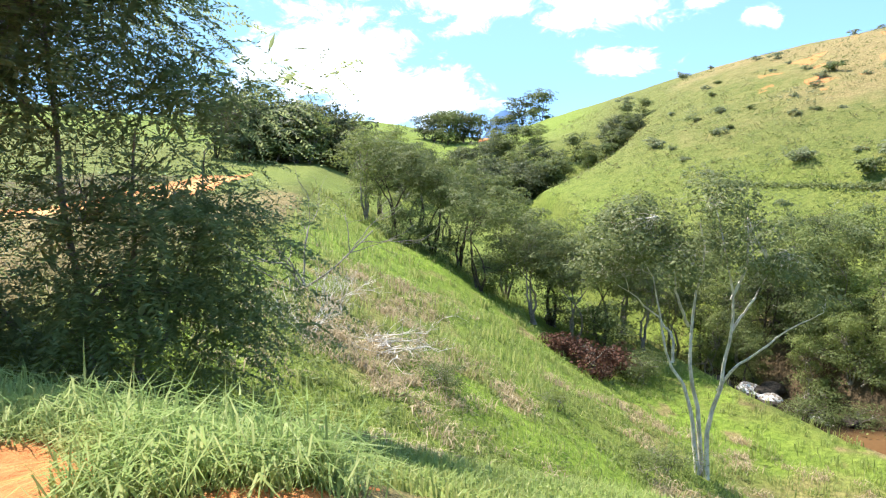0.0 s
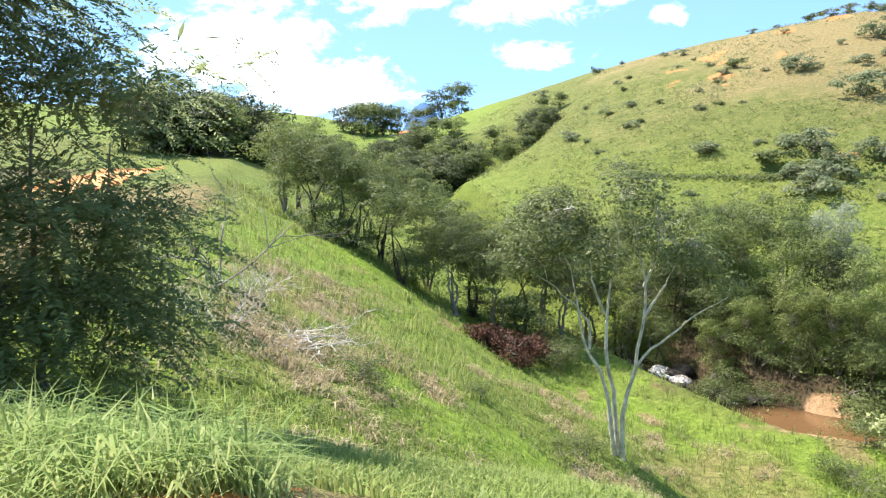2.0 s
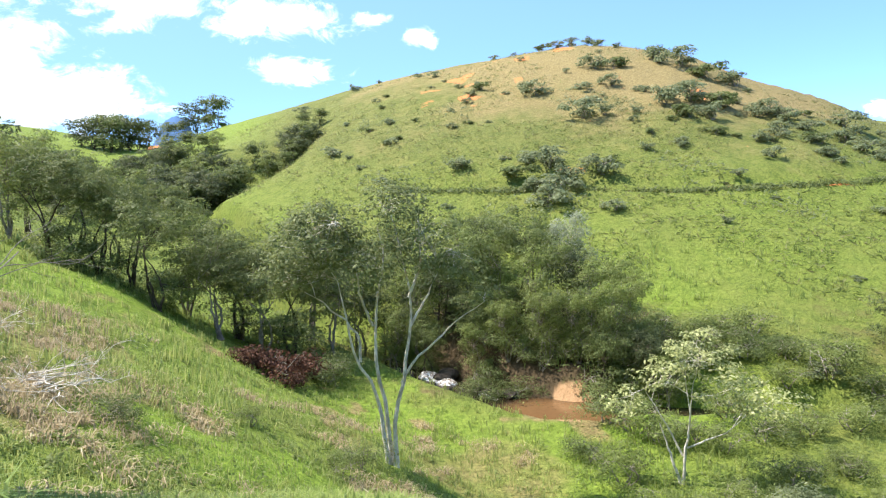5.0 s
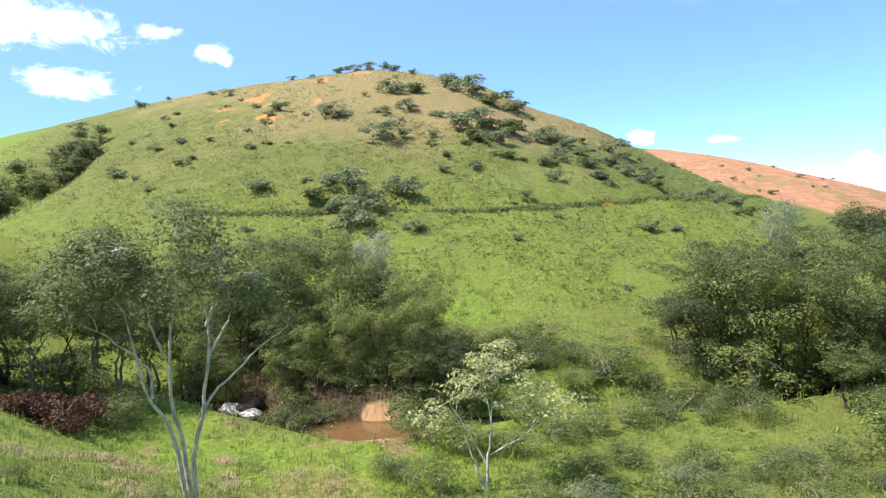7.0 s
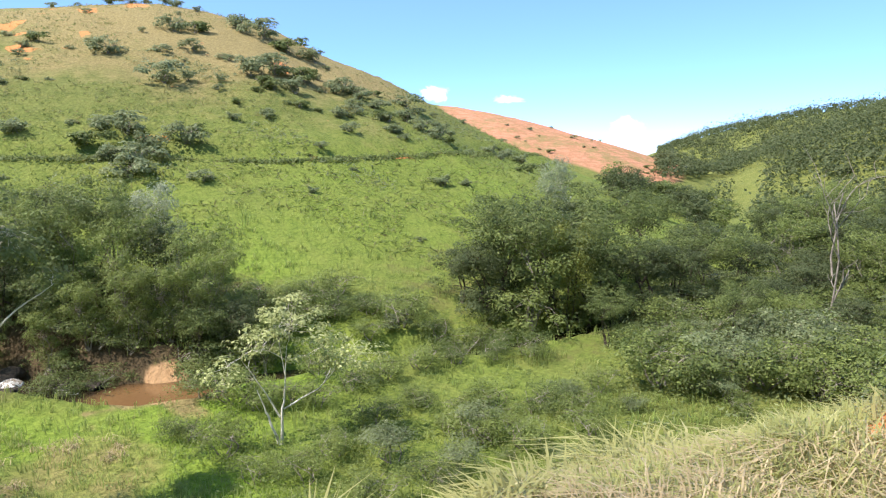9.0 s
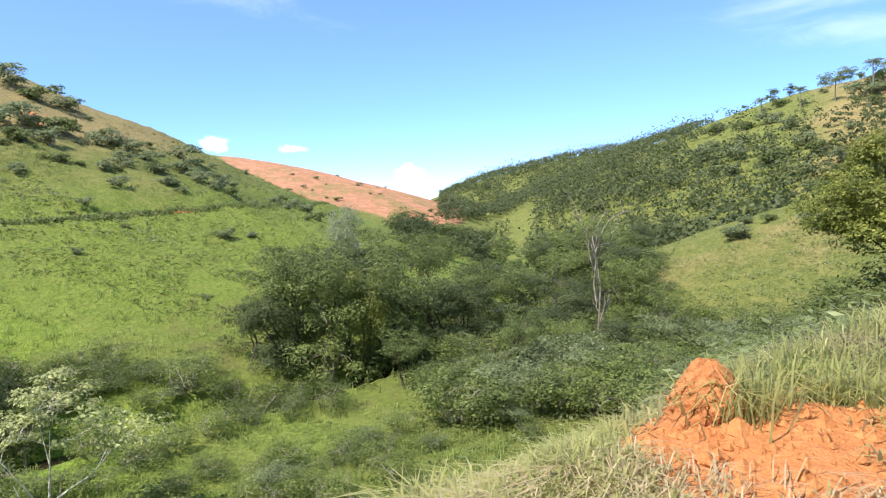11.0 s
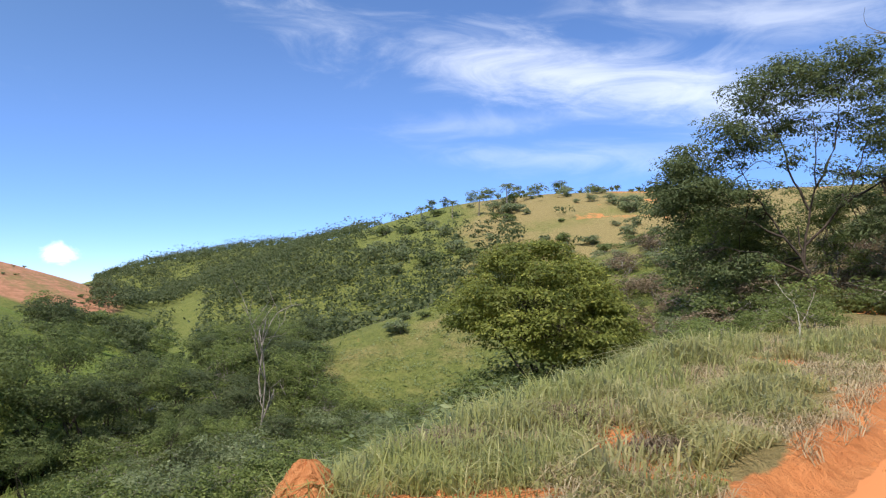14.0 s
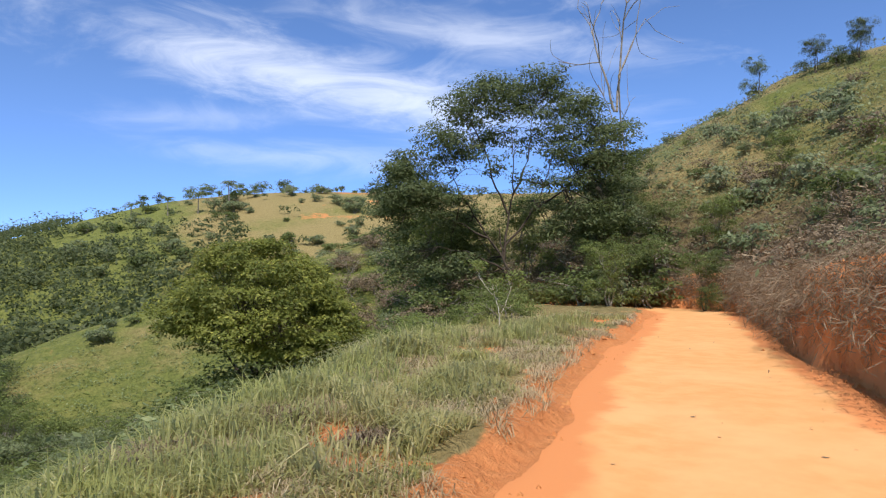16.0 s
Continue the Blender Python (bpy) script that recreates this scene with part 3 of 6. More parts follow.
    woods = step(13, 6, np.abs(r)) * step(28, 34, y) * step(95, 85, far) * step(2, 8, x) * step(15, 19, bearing) + step(12, 6, np.hypot(x - 27, y - 37)) + step(17, 9, np.hypot(x - 46, (y - 19) * 0.9))
    brush = step(2.0, 2.3, w) * step(30, 9, w) * step(90, 70, far) * 0.62
    wooded = 0.2 * step(74, 77, bearing) * step(106, 97, bearing + 9 * fbm(x, y, 55, 3, 46)) * step(150, 185, far) * step(520, 470, far) * step(-8, -5, z) * (1 - redness)
    litter = np.clip(np.maximum.reduce([woods * 0.42, brush, wooded]), 0, 1) * (1 - soil)
    me = mesh_of("ground", np.stack([x, y, z], 1), grid_faces(len(rings), len(turns), True)[:, ::-1], GROUND, True)
    paint(me, "cover", np.stack([soil, dry, lush], 1))
    paint(me, "other", np.stack([redness, np.clip(beach, 0, 1), litter], 1))
    ob = new("ground", me)
    tagged(ob, "green and straw-coloured pasture hills with bare orange earth", "ground", kind="structure")


def along_line(line, spacing):
    pts = np.array(line, float)
    run = np.concatenate([[0], np.cumsum(np.hypot(*np.diff(pts, axis=0).T))])
    t = np.arange(0, run[-1], spacing)
    mid = np.stack([np.interp(t, run, pts[:, 0]), np.interp(t, run, pts[:, 1])], 1)
    way = np.gradient(mid, axis=0)
    way /= np.hypot(*way.T)[:, None]
    return mid, np.stack([way[:, 1], -way[:, 0]], 1)


def make_road():
    mid, out = along_line([p for p in ROAD if math.hypot(*p) < 74], 0.16)
    across = np.linspace(-2.5, 2.5, 41)
    x = (mid[:, :1] - out[:, :1] * across).ravel()
    y = (mid[:, 1:] - out[:, 1:] * across).ravel()
    z, k = land(x, y)
    rim = np.abs(np.tile(across, len(mid)))
    z = z + 0.012 - 0.12 * step(k["half"] - 0.1, k["half"] + 0.25, rim)
    me = mesh_of("road", np.stack([x, y, z], 1), grid_faces(len(mid), len(across)), ROAD_DIRT, True)
    paint(me, "edge", np.stack([np.clip(step(0.8, 1.9, rim + 0.35 * fbm(x, y, 1.3, 4, 66)), 0, 1)] * 3, 1))
    tagged(new("road", me), "sunlit packed orange dirt road with crumbling edges", "road", kind="structure")


def make_river():
    mid, out = along_line([p for p in RIVER if math.hypot(*p) < 120], 0.5)
    across = np.linspace(-3.6, 3.6, 12)
    wide = 0.22 + 0.78 * np.exp(-(np.hypot(mid[:, 0] - 20.8, mid[:, 1] - 30.0) / 2.4) ** 2)[:, None]
    x, y = (mid[:, :1] + out[:, :1] * across * wide).ravel(), (mid[:, 1:] + out[:, 1:] * across * wide).ravel()
    level = -10.62 + 0.085 * np.maximum(0, y - 62) + 0.55 * step(33, 45, y) - 0.01 * np.maximum(0, x - 40)
    me = mesh_of("water", np.stack([x, y, level + 0.03 * fbm(x, y, 1.5, 2, 83)], 1), grid_faces(len(mid), len(across)), WATER, True)
    tagged(new("water", me), "shallow muddy brown stream between bushes", "stream", kind="structure")


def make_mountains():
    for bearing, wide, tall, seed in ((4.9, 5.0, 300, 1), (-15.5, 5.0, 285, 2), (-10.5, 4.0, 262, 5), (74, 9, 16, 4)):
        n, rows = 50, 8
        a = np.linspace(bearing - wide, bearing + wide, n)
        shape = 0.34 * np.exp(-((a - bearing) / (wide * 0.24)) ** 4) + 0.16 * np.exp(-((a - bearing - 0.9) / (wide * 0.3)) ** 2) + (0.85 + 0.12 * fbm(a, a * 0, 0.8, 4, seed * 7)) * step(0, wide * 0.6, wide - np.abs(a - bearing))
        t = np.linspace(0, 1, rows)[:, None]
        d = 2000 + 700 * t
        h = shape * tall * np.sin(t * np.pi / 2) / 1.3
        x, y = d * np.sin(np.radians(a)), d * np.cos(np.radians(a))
        # no air in between: the mountain's own colour carries the haze
        me = mesh_of("mountain", np.stack([x, y, h - 30], -1), grid_faces(rows, n)[:, ::-1], HAZE_BLUE_HILL, True)
        tagged(new("mountain", me), "distant mountain coloured blue to stand for haze", "mountain", kind="structure")


make_ground()
make_road()
make_river()
make_mountains()

# ---------------------------------------------------------------- how plants are built
def unit(v):
    return v / (np.linalg.norm(v, axis=-1, keepdims=True) + 1e-9)


def tube(path, radii, sides=6):
    """A tapering round branch along a path."""
    path, radii = np.asarray(path, float), np.asarray(radii, float)
    way = unit(np.gradient(path, axis=0))
    ref = np.where(np.abs(way[:, 2:]) > 0.9, [[1.0, 0, 0]], [[0, 0, 1.0]])
    e1 = unit(np.cross(way, ref))
    e2 = np.cross(way, e1)
    turn = np.linspace(0, 2 * np.pi, sides, endpoint=False)
    ring = e1[:, None] * np.cos(turn)[None, :, None] + e2[:, None] * np.sin(turn)[None, :, None]
    return (path[:, None] + ring * radii[:, None, None]).reshape(-1, 3), grid_faces(len(path), sides, True)


def limb(a, b, r0, r1, rng, sag=0.15, wobble=0.08, n=7):
    """A curved branch from a to b."""
    a, b = np.asarray(a, float), np.asarray(b, float)
    t = np.linspace(0, 1, n)[:, None]
    size = np.linalg.norm(b - a)
    rise = np.array([0, 0, 1.0]) * size * sag
    bend = rng.normal(0, wobble * size, 3)
    path = a + (b - a) * t + rise * (t * (1 - t)) * 2 + bend * np.sin(t * np.pi) + rng.normal(0, 0.012 * size, (n, 3)) * np.sin(t * np.pi)
    return path, np.linspace(r0, r1, n)


def leaves(centres, size, rng, aspect=0.45, droop=0.0, flat=0.5, vary=0.35, out=None):
    """One folded leaf of four corners at each centre; out: the way in which its upper side turns."""
    n = len(centres)
    way = unit(rng.normal(0, 1, (n, 3)) * [1, 1, 0.6] + [0, 0, -droop])
    if out is None:
        up = unit(rng.normal(0, 1, (n, 3)) * (1 - flat) + np.array([0, 0, 1.0]) * flat * 1.6)
    else:
        up = unit(unit(out) + np.array([0, 0, 0.55 * flat]) + rng.normal(0, 0.36, (n, 3)))
        way = unit(way - 0.9 * up * np.sum(way * up, 1, keepdims=True))
    side = unit(np.cross(way, up))
    long = (size * (1 + vary * rng.normal(0, 1, n).clip(-1.8, 2)))[:, None]
    broad = long * aspect
    mid = centres + way * long * 0.45
    v = np.stack([centres, mid + side * broad * 0.5 - unit(np.cross(side, way)) * broad * 0.12, centres + way * long, mid - side * broad * 0.5], 1)
    return v.reshape(-1, 3), np.arange(4 * n).reshape(-1, 4)


def fronds(centres, ways, size, rng, pairs=7, leaflet=0.3, droop=0.5, width=0.075):
    """Feather leaves: a drooping midrib with narrow leaflets on both sides."""
    n = len(centres)
    ways = unit(ways)
    long = (size * rng.uniform(0.7, 1.3, n))[:, None, None]
    t = np.linspace(0.12, 1, pairs)[None, :, None]
    rib = centres[:, None] + ways[:, None] * long * t + np.array([0, 0, -1.0]) * long * droop * t ** 2
    side = unit(np.cross(ways, [0, 0, 1.0]) + rng.normal(0, 0.25, (n, 3)))[:, None]
    sweep = ways[:, None] * 0.45
    out = []
    for sign in (-1, 1):
        w = unit(side * sign + sweep + rng.normal(0, 0.18, (n, pairs, 3)) + [0, 0, -0.22])
        size_k = long * leaflet * (1 - 0.55 * np.abs(t - 0.45))
        end = rib + w * size_k
        wide = unit(np.cross(w, np.array([0, 0, 1.0]) + rng.normal(0, 0.5, (n, pairs, 3)))) * long * width * 0.5
        half = (rib + end) / 2
        out.append(np.stack([rib, half + wide, end, half - wide], 2))
    v = np.concatenate(out, 1).reshape(-1, 3)
    return v, np.arange(len(v)).reshape(-1, 4)


def in_ball(n, rng, shell=0.0):
    p = unit(rng.normal(0, 1, (n, 3)))
    return p * (shell + (1 - shell) * rng.uniform(0, 1, (n, 1)) ** 0.45)


def sinuous(points, count):
    """A smooth line through a few points, in even steps."""
    p = np.array(rounded([tuple(q) for q in points], 3), float)
    run = np.concatenate([[0], np.cumsum(np.linalg.norm(np.diff(p, axis=0), axis=1))])
    t = np.linspace(0, run[-1], count)
    return np.stack([np.interp(t, run, p[:, k]) for k in range(3)], 1)


def make_tree(name, label, height, stems, masses, bark, leaf, seed, leaf_size=0.16, per_clump=26, clump=0.45, clumps=60, feather=False, droop=0.2, flat=0.5, aspect=0.5,
              thick=0.02, shell=0.45, squash=0.55, twig=True, group="", category="tree", pairs=6, leaflet=0.3, fine=1.0):
    """A tree of stems that fork into limbs, each limb ending in a clump of leaves. stems: points from foot to fork; masses: centre, radii and share of
    the clumps of each part of the crown, with a fourth value for a dome that is hollow below; all in parts of the height."""
    rng = np.random.default_rng(seed)
    wood, foliage, forks, girth = [], [], [], []
    for points in stems:
        p = sinuous(points, 12)
        p = p * height + rng.normal(0, 0.004 * height, p.shape) * np.sin(np.linspace(0, np.pi, 12))[:, None]
        start = 1.0 if points[0][2] < 0.05 else 0.62
        radii = height * thick * start * np.linspace(1.0, 0.2, 12)
        radii[0] *= 1.35 if start == 1.0 else 1.0
        wood.append(tube(p, radii, 8))
        for k in (11, 9, 7, 5):
            forks.append(p[k])
            girth.append(radii[k])
    forks = np.array(forks)
    total = sum(m[2] for m in masses)
    for centre, radii, share, *dome in masses:
        count = max(3, round(clumps * share / total))
        ball = in_ball(count, rng, shell)
        if dome:
            ball[:, 2] = np.abs(ball[:, 2])
        ends = (np.array(centre) + ball * np.array(radii)) * height
        ends[:, 2] = np.maximum(ends[:, 2], 0.02 * height)
        heart = np.array(centre) * height
        near = np.argsort(np.linalg.norm(forks - heart, axis=1) + 0.1 * np.maximum(0, forks[:, 2] - heart[2]))[:3]
        paths = []
        for which in near[:3 if share / total > 0.12 else 1]:
            hub = forks[which] * 0.35 + heart * 0.65 + rng.normal(0, 0.25, 3) * np.array(radii) * height
            path, rr = limb(forks[which], hub, girth[which] * 0.9, height * thick * 0.13, rng)
            wood.append(tube(path, rr, 6))
            paths.append((path, rr))
        for e, way in zip(ends, ball):
            path, rr = paths[rng.integers(len(paths))]
            pick = rng.integers(3, len(path))
            q, r2 = limb(path[pick], e, min(rr[pick] * 0.8, height * thick * 0.14) * fine, height * thick * 0.03 * fine, rng, 0.12, 0.07, 6)
            if twig:
                wood.append(tube(q[::1 if feather else 2], r2[::1 if feather else 2], 4 if feather else 3))
            k = rng.poisson(per_clump) + 2
            spread = clump * height * 0.1 * rng.uniform(0.6, 1.4)
            base = np.where(rng.uniform(size=(k, 1)) < 0.82, e, q[rng.integers(3, 6, k)])
            puff = in_ball(k, rng, 0.6)
            puff[:, 2] = np.where(rng.uniform(size=k) < 0.78, np.abs(puff[:, 2]), puff[:, 2])
            c = base + puff * spread * [1.15, 1.15, squash]
            if feather:
                ways = (c - q[2]) * [1, 1, 0.35] + rng.normal(0, spread * 0.6, (k, 3))
                foliage.append(leaves(base[:14] + in_ball(k, rng)[:14] * spread, leaf_size * height * 0.042, rng, 0.18, 0.5, 0.5))
                foliage.append(fronds(c, ways, leaf_size * height * 0.1, rng, pairs, leaflet, droop, 0.05))
            else:
                foliage.append(leaves(c, leaf_size * height * 0.1, rng, aspect, droop, flat, out=puff + 0.35 * unit(way)))
    root = new(name)
    part("trunk", mesh_of("trunk", *joined(wood), bark, True), root)
    if foliage:
        part("crown", mesh_of("crown", *joined(foliage), leaf), root)
    return tagged(root, label, category, group)


def bare_wood(name, label, height, stems, bark, seed, thick=0.02, forks=5, reach=0.3, category="dead tree", deep=2):
    """Leafless stems that divide again and again."""
    rng = np.random.default_rng(seed)
    wood = []

    def divide(at, way, size, radius, level):
        end = at + unit(way) * size
        p, r = limb(at, end, radius, radius * 0.5, rng, 0.04, 0.09, 7)
        wood.append(tube(p, r, 5 if level else 7))
        if level < deep:
            for _ in range(forks if level else forks + 1):
                start = p[rng.integers(3, 7)]
                divide(start, unit(way) + rng.normal(0, 0.62, 3) + [0, 0, 0.18], size * rng.uniform(0.45, 0.75), radius * 0.5, level + 1)

    for foot, tip in stems:
        foot, tip = np.array(foot) * height, np.array(tip) * height
        divide(foot, tip - foot, np.linalg.norm(tip - foot), height * thick, 0)
    root = new(name)
    part("wood", mesh_of("wood", *joined(wood), bark, True), root)
    return tagged(root, label, category)


def place(bearing, distance, sink=0.1):
    x, y = distance * math.sin(radians(bearing)), distance * math.cos(radians(bearing))
    return x, y, height(x, y) - sink


def stand(ob, bearing, distance, turn=0.0, size=1.0, sink=0.1, wide=1.0):
    """Sets a thing on the ground."""
    ob.matrix_basis = pose(*place(bearing, distance, sink), 0, 0, turn) @ Matrix.Diagonal((size * wide, size * wide, size, 1))
    return ob


def again(ob, bearing, distance, turn=0.0, size=1.0, sink=0.1, wide=1.0, label="", category="", group=""):
    """A copy of a thing on the ground elsewhere."""
    was, ob.scale = ob.scale.copy(), (1, 1, 1)
    twin = copy_thing(ob, pose(*place(bearing, distance, sink), 0, 0, turn) @ Matrix.Diagonal((size * wide, size * wide, size, 1)))
    ob.scale = was
    return tagged(twin, label, category, group)

# ---------------------------------------------------------------- the trees close by
def feathery_tree():
    t = make_tree("feathery_tree", "dark green feathery-leaved tree drooping to the grass", 9.9,
                  [((0, 0, 0), (-0.02, 0, 0.2), (0.0, 0, 0.45)), ((-0.12, 0.05, 0), (-0.2, 0, 0.22), (-0.32, 0, 0.42)), ((-0.06, -0.03, 0), (-0.1, 0, 0.3), (-0.12, 0, 0.7)), ((0.02, 0, 0.1), (0.08, 0, 0.25), (0.1, 0, 0.42))],
                  [((-0.06, 0, 0.34), (0.22, 0.25, 0.2), 2.4), ((-0.36, 0, 0.46), (0.26, 0.25, 0.26), 2.4), ((-0.20, 0, 0.64), (0.26, 0.22, 0.18), 10.0), ((-0.02, -0.05, 0.12), (0.20, 0.2, 0.13), 2.2), ((-0.34, -0.05, 0.10), (0.26, 0.2, 0.13), 2.0), ((0.02, -0.1, 0.22), (0.15, 0.12, 0.12), 1.6),
                   ((0.12, 0, 0.50), (0.13, 0.12, 0.045), 0.8), ((-0.34, 0, 0.82), (0.36, 0.25, 0.19), 19.0), ((0.06, 0, 0.3), (0.14, 0.15, 0.12), 1.2)],
                  GREY_BARK, FEATHER_LEAF, 3, leaf_size=0.66, per_clump=12, clump=0.78, clumps=740, feather=True, droop=0.5, thick=0.0075, shell=0.35, squash=0.45, pairs=14, leaflet=0.18)
    stand(t, -23.6, 11.6, 24, sink=0.5)


def white_barked_tree():
    t = make_tree("white_barked_tree", "slender pale-barked tree with forked stems and thin crown", 10.6,
                  [((-0.01, 0, 0), (-0.03, 0, 0.16), (-0.06, 0.01, 0.30), (-0.125, 0, 0.40), (-0.14, 0, 0.52), (-0.17, 0.02, 0.66)), ((0.0, 0.015, 0), (-0.01, 0.02, 0.2), (-0.05, 0.02, 0.38), (-0.06, 0.03, 0.54), (0.0, 0.03, 0.72), (-0.03, 0.03, 0.84)),
                   ((0.015, -0.01, 0), (0.01, 0, 0.18), (0.05, -0.01, 0.34), (0.075, 0, 0.48), (0.08, 0, 0.62), (0.025, 0, 0.86)), ((0.04, 0, 0.30), (0.08, 0, 0.385), (0.16, -0.02, 0.44), (0.22, -0.02, 0.51), (0.33, -0.02, 0.58)),
                   ((-0.10, 0, 0.38), (-0.10, 0.03, 0.48), (-0.22, 0.04, 0.58), (-0.3, 0.02, 0.64)), ((0.07, 0, 0.6), (0.12, 0, 0.72), (0.11, 0, 0.92)), ((-0.055, 0.03, 0.5), (-0.09, -0.02, 0.6), (-0.12, -0.03, 0.78)), ((0.075, 0, 0.5), (0.15, 0.03, 0.62), (0.2, 0.03, 0.74))],
                  [((-0.24, 0, 0.80), (0.16, 0.16, 0.13), 2.4), ((0.03, 0, 0.91), (0.13, 0.14, 0.08), 0.8), ((0.14, 0, 0.80), (0.13, 0.14, 0.12), 1.0), ((-0.05, 0, 0.73), (0.13, 0.16, 0.1), 1.0), ((-0.33, 0, 0.68), (0.1, 0.12, 0.08), 0.9),
                   ((0.24, 0, 0.70), (0.09, 0.1, 0.09), 0.6), ((0.33, 0, 0.6), (0.05, 0.06, 0.04), 0.15)],
                  PALE_BARK, THIN_LEAF, 8, leaf_size=0.12, per_clump=50, clump=0.44, clumps=280, droop=0.4, thick=0.0086, shell=0.2, squash=0.75)
    stand(t, 21.2, 25.0, -21)


def round_tree():
    t = make_tree("round_tree", "broad dome-crowned tree with yellowish green leaves over dark branches", 6.0,
                  [((0, 0, 0), (-0.01, 0, 0.16), (0.0, 0, 0.30), (-0.02, 0, 0.52)), ((0.0, 0, 0.16), (-0.09, 0, 0.28), (-0.18, 0, 0.40), (-0.33, 0, 0.54)), ((0, 0, 0.18), (0.09, 0.02, 0.30), (0.16, 0, 0.42), (0.31, 0, 0.56)),
                   ((-0.01, 0, 0.26), (0.06, -0.12, 0.40), (0.10, -0.26, 0.58)), ((-0.01, 0, 0.24), (-0.07, -0.1, 0.40), (-0.14, -0.24, 0.6)), ((0, 0, 0.28), (0.05, 0.14, 0.42), (0.02, 0.28, 0.6))],
                  [((0, 0, 0.47), (0.46, 0.45, 0.50), 8.0, 1), ((0, 0, 0.62), (0.3, 0.3, 0.2), 1.0), ((0.1, -0.34, 0.45), (0.3, 0.10, 0.08), 0.5), ((-0.1, 0.3, 0.44), (0.4, 0.12, 0.1), 0.9), ((-0.36, -0.05, 0.58), (0.15, 0.26, 0.10), 1.2), ((0.38, 0, 0.50), (0.14, 0.28, 0.17), 1.9), ((0.22, -0.22, 0.40), (0.17, 0.14, 0.09), 0.8)],
                  DARK_BARK, OLIVE_LEAF, 12, leaf_size=0.165, per_clump=170, clump=0.62, clumps=480, droop=0.1, flat=0.8, thick=0.013, shell=0.78, squash=0.6, aspect=0.42)
    stand(t, 111.2, 23.0, -111)


def umbrella_tree():
    rng = np.random.default_rng(16)
    rim = np.array([(-0.53, 0.40), (-0.52, 0.52), (-0.44, 0.62), (-0.32, 0.71), (-0.23, 0.84), (-0.12, 0.93), (0.03, 0.95), (0.17, 0.965), (0.27, 0.93), (0.37, 0.85), (0.50, 0.73), (0.47, 0.60)])
    pads = []

    def pad(px, pz, deep, share=1.0):
        pads.append(((px, rng.uniform(-deep, deep), pz), (rng.uniform(0.06, 0.11), rng.uniform(0.08, 0.13), rng.uniform(0.02, 0.045)), share * rng.uniform(0.6, 1.3)))

    for ring, count, deep in ((0.98, 60, 0.16), (0.86, 48, 0.24), (0.68, 22, 0.28)):
        for k in range(count):
            at = rng.uniform(0, len(rim) - 1.001)
            a, t = int(at), at - int(at)
            px, pz = rim[a] * (1 - t) + rim[a + 1] * t
            pad(0.02 + (px - 0.02) * ring, 0.40 + (pz - 0.40) * ring, deep)
    for k in range(44):
        pad(rng.uniform(-0.50, -0.14), rng.uniform(0.10, 0.50), 0.22)
    for k in range(30):
        pad(rng.uniform(0.16, 0.50), rng.uniform(0.30, 0.66), 0.22)
    for k in range(16):
        pad(rng.uniform(-0.2, 0.2), rng.uniform(0.42, 0.78), 0.28, 0.5)
    t = make_tree("umbrella_tree", "tall broad spreading tree with layered dark green foliage", 16.8,
                  [((0, 0, 0), (0.01, 0, 0.12), (-0.02, 0, 0.24), (-0.03, 0, 0.34)), ((-0.01, 0, 0.2), (0.0, 0, 0.36), (0.04, 0, 0.52), (0.03, 0, 0.74)), ((-0.02, 0, 0.22), (-0.12, 0.04, 0.36), (-0.2, 0.04, 0.5), (-0.26, 0.04, 0.64)), ((-0.01, 0, 0.26), (0.1, 0, 0.38), (0.16, 0, 0.5), (0.22, 0, 0.7)),
                   ((0.01, 0, 0.4), (-0.05, 0, 0.54), (-0.08, -0.05, 0.66), (-0.15, -0.05, 0.82)), ((0.03, 0, 0.48), (0.10, 0.05, 0.62), (0.12, 0.05, 0.84)), ((-0.08, 0.02, 0.3), (-0.24, -0.05, 0.38), (-0.4, -0.05, 0.44)), ((0.1, 0, 0.4), (0.26, -0.05, 0.5), (0.4, -0.05, 0.66)),
                   ((-0.01, 0, 0.16), (-0.12, -0.1, 0.22), (-0.28, -0.1, 0.26))],
                  pads, DARK_BARK, UMBRELLA_LEAF, 15, leaf_size=0.125, per_clump=66, clump=0.46, clumps=1250, droop=0.25, flat=0.8, thick=0.0085, shell=0.1, squash=0.6, aspect=0.4, fine=0.7)
    stand(t, 130.4, 50.5, -131)


def bare_tree():
    t = bare_wood("bare_tree", "tall leafless grey tree above the crowns", 19.0, [((0, 0, 0), (0.02, 0, 0.70)), ((0.01, 0, 0.55), (0.06, 0, 1.0)), ((0.0, 0, 0.55), (-0.08, 0, 0.9))], GREY_BARK, 21, 0.0055, 3, 0.3)
    stand(t, 139.2, 56, -139)


def white_snag():
    t = bare_wood("white_snag", "bleached dead tree among green bushes", 9.5, [((0, 0, 0), (-0.02, 0, 0.9)), ((0.0, 0, 0.16), (0.10, 0, 0.45)), ((0.0, 0, 0.4), (0.03, 0, 0.98))], GREY_BARK, 33, 0.008, 2, 0.3)
    stand(t, 88.4, 52, -88)


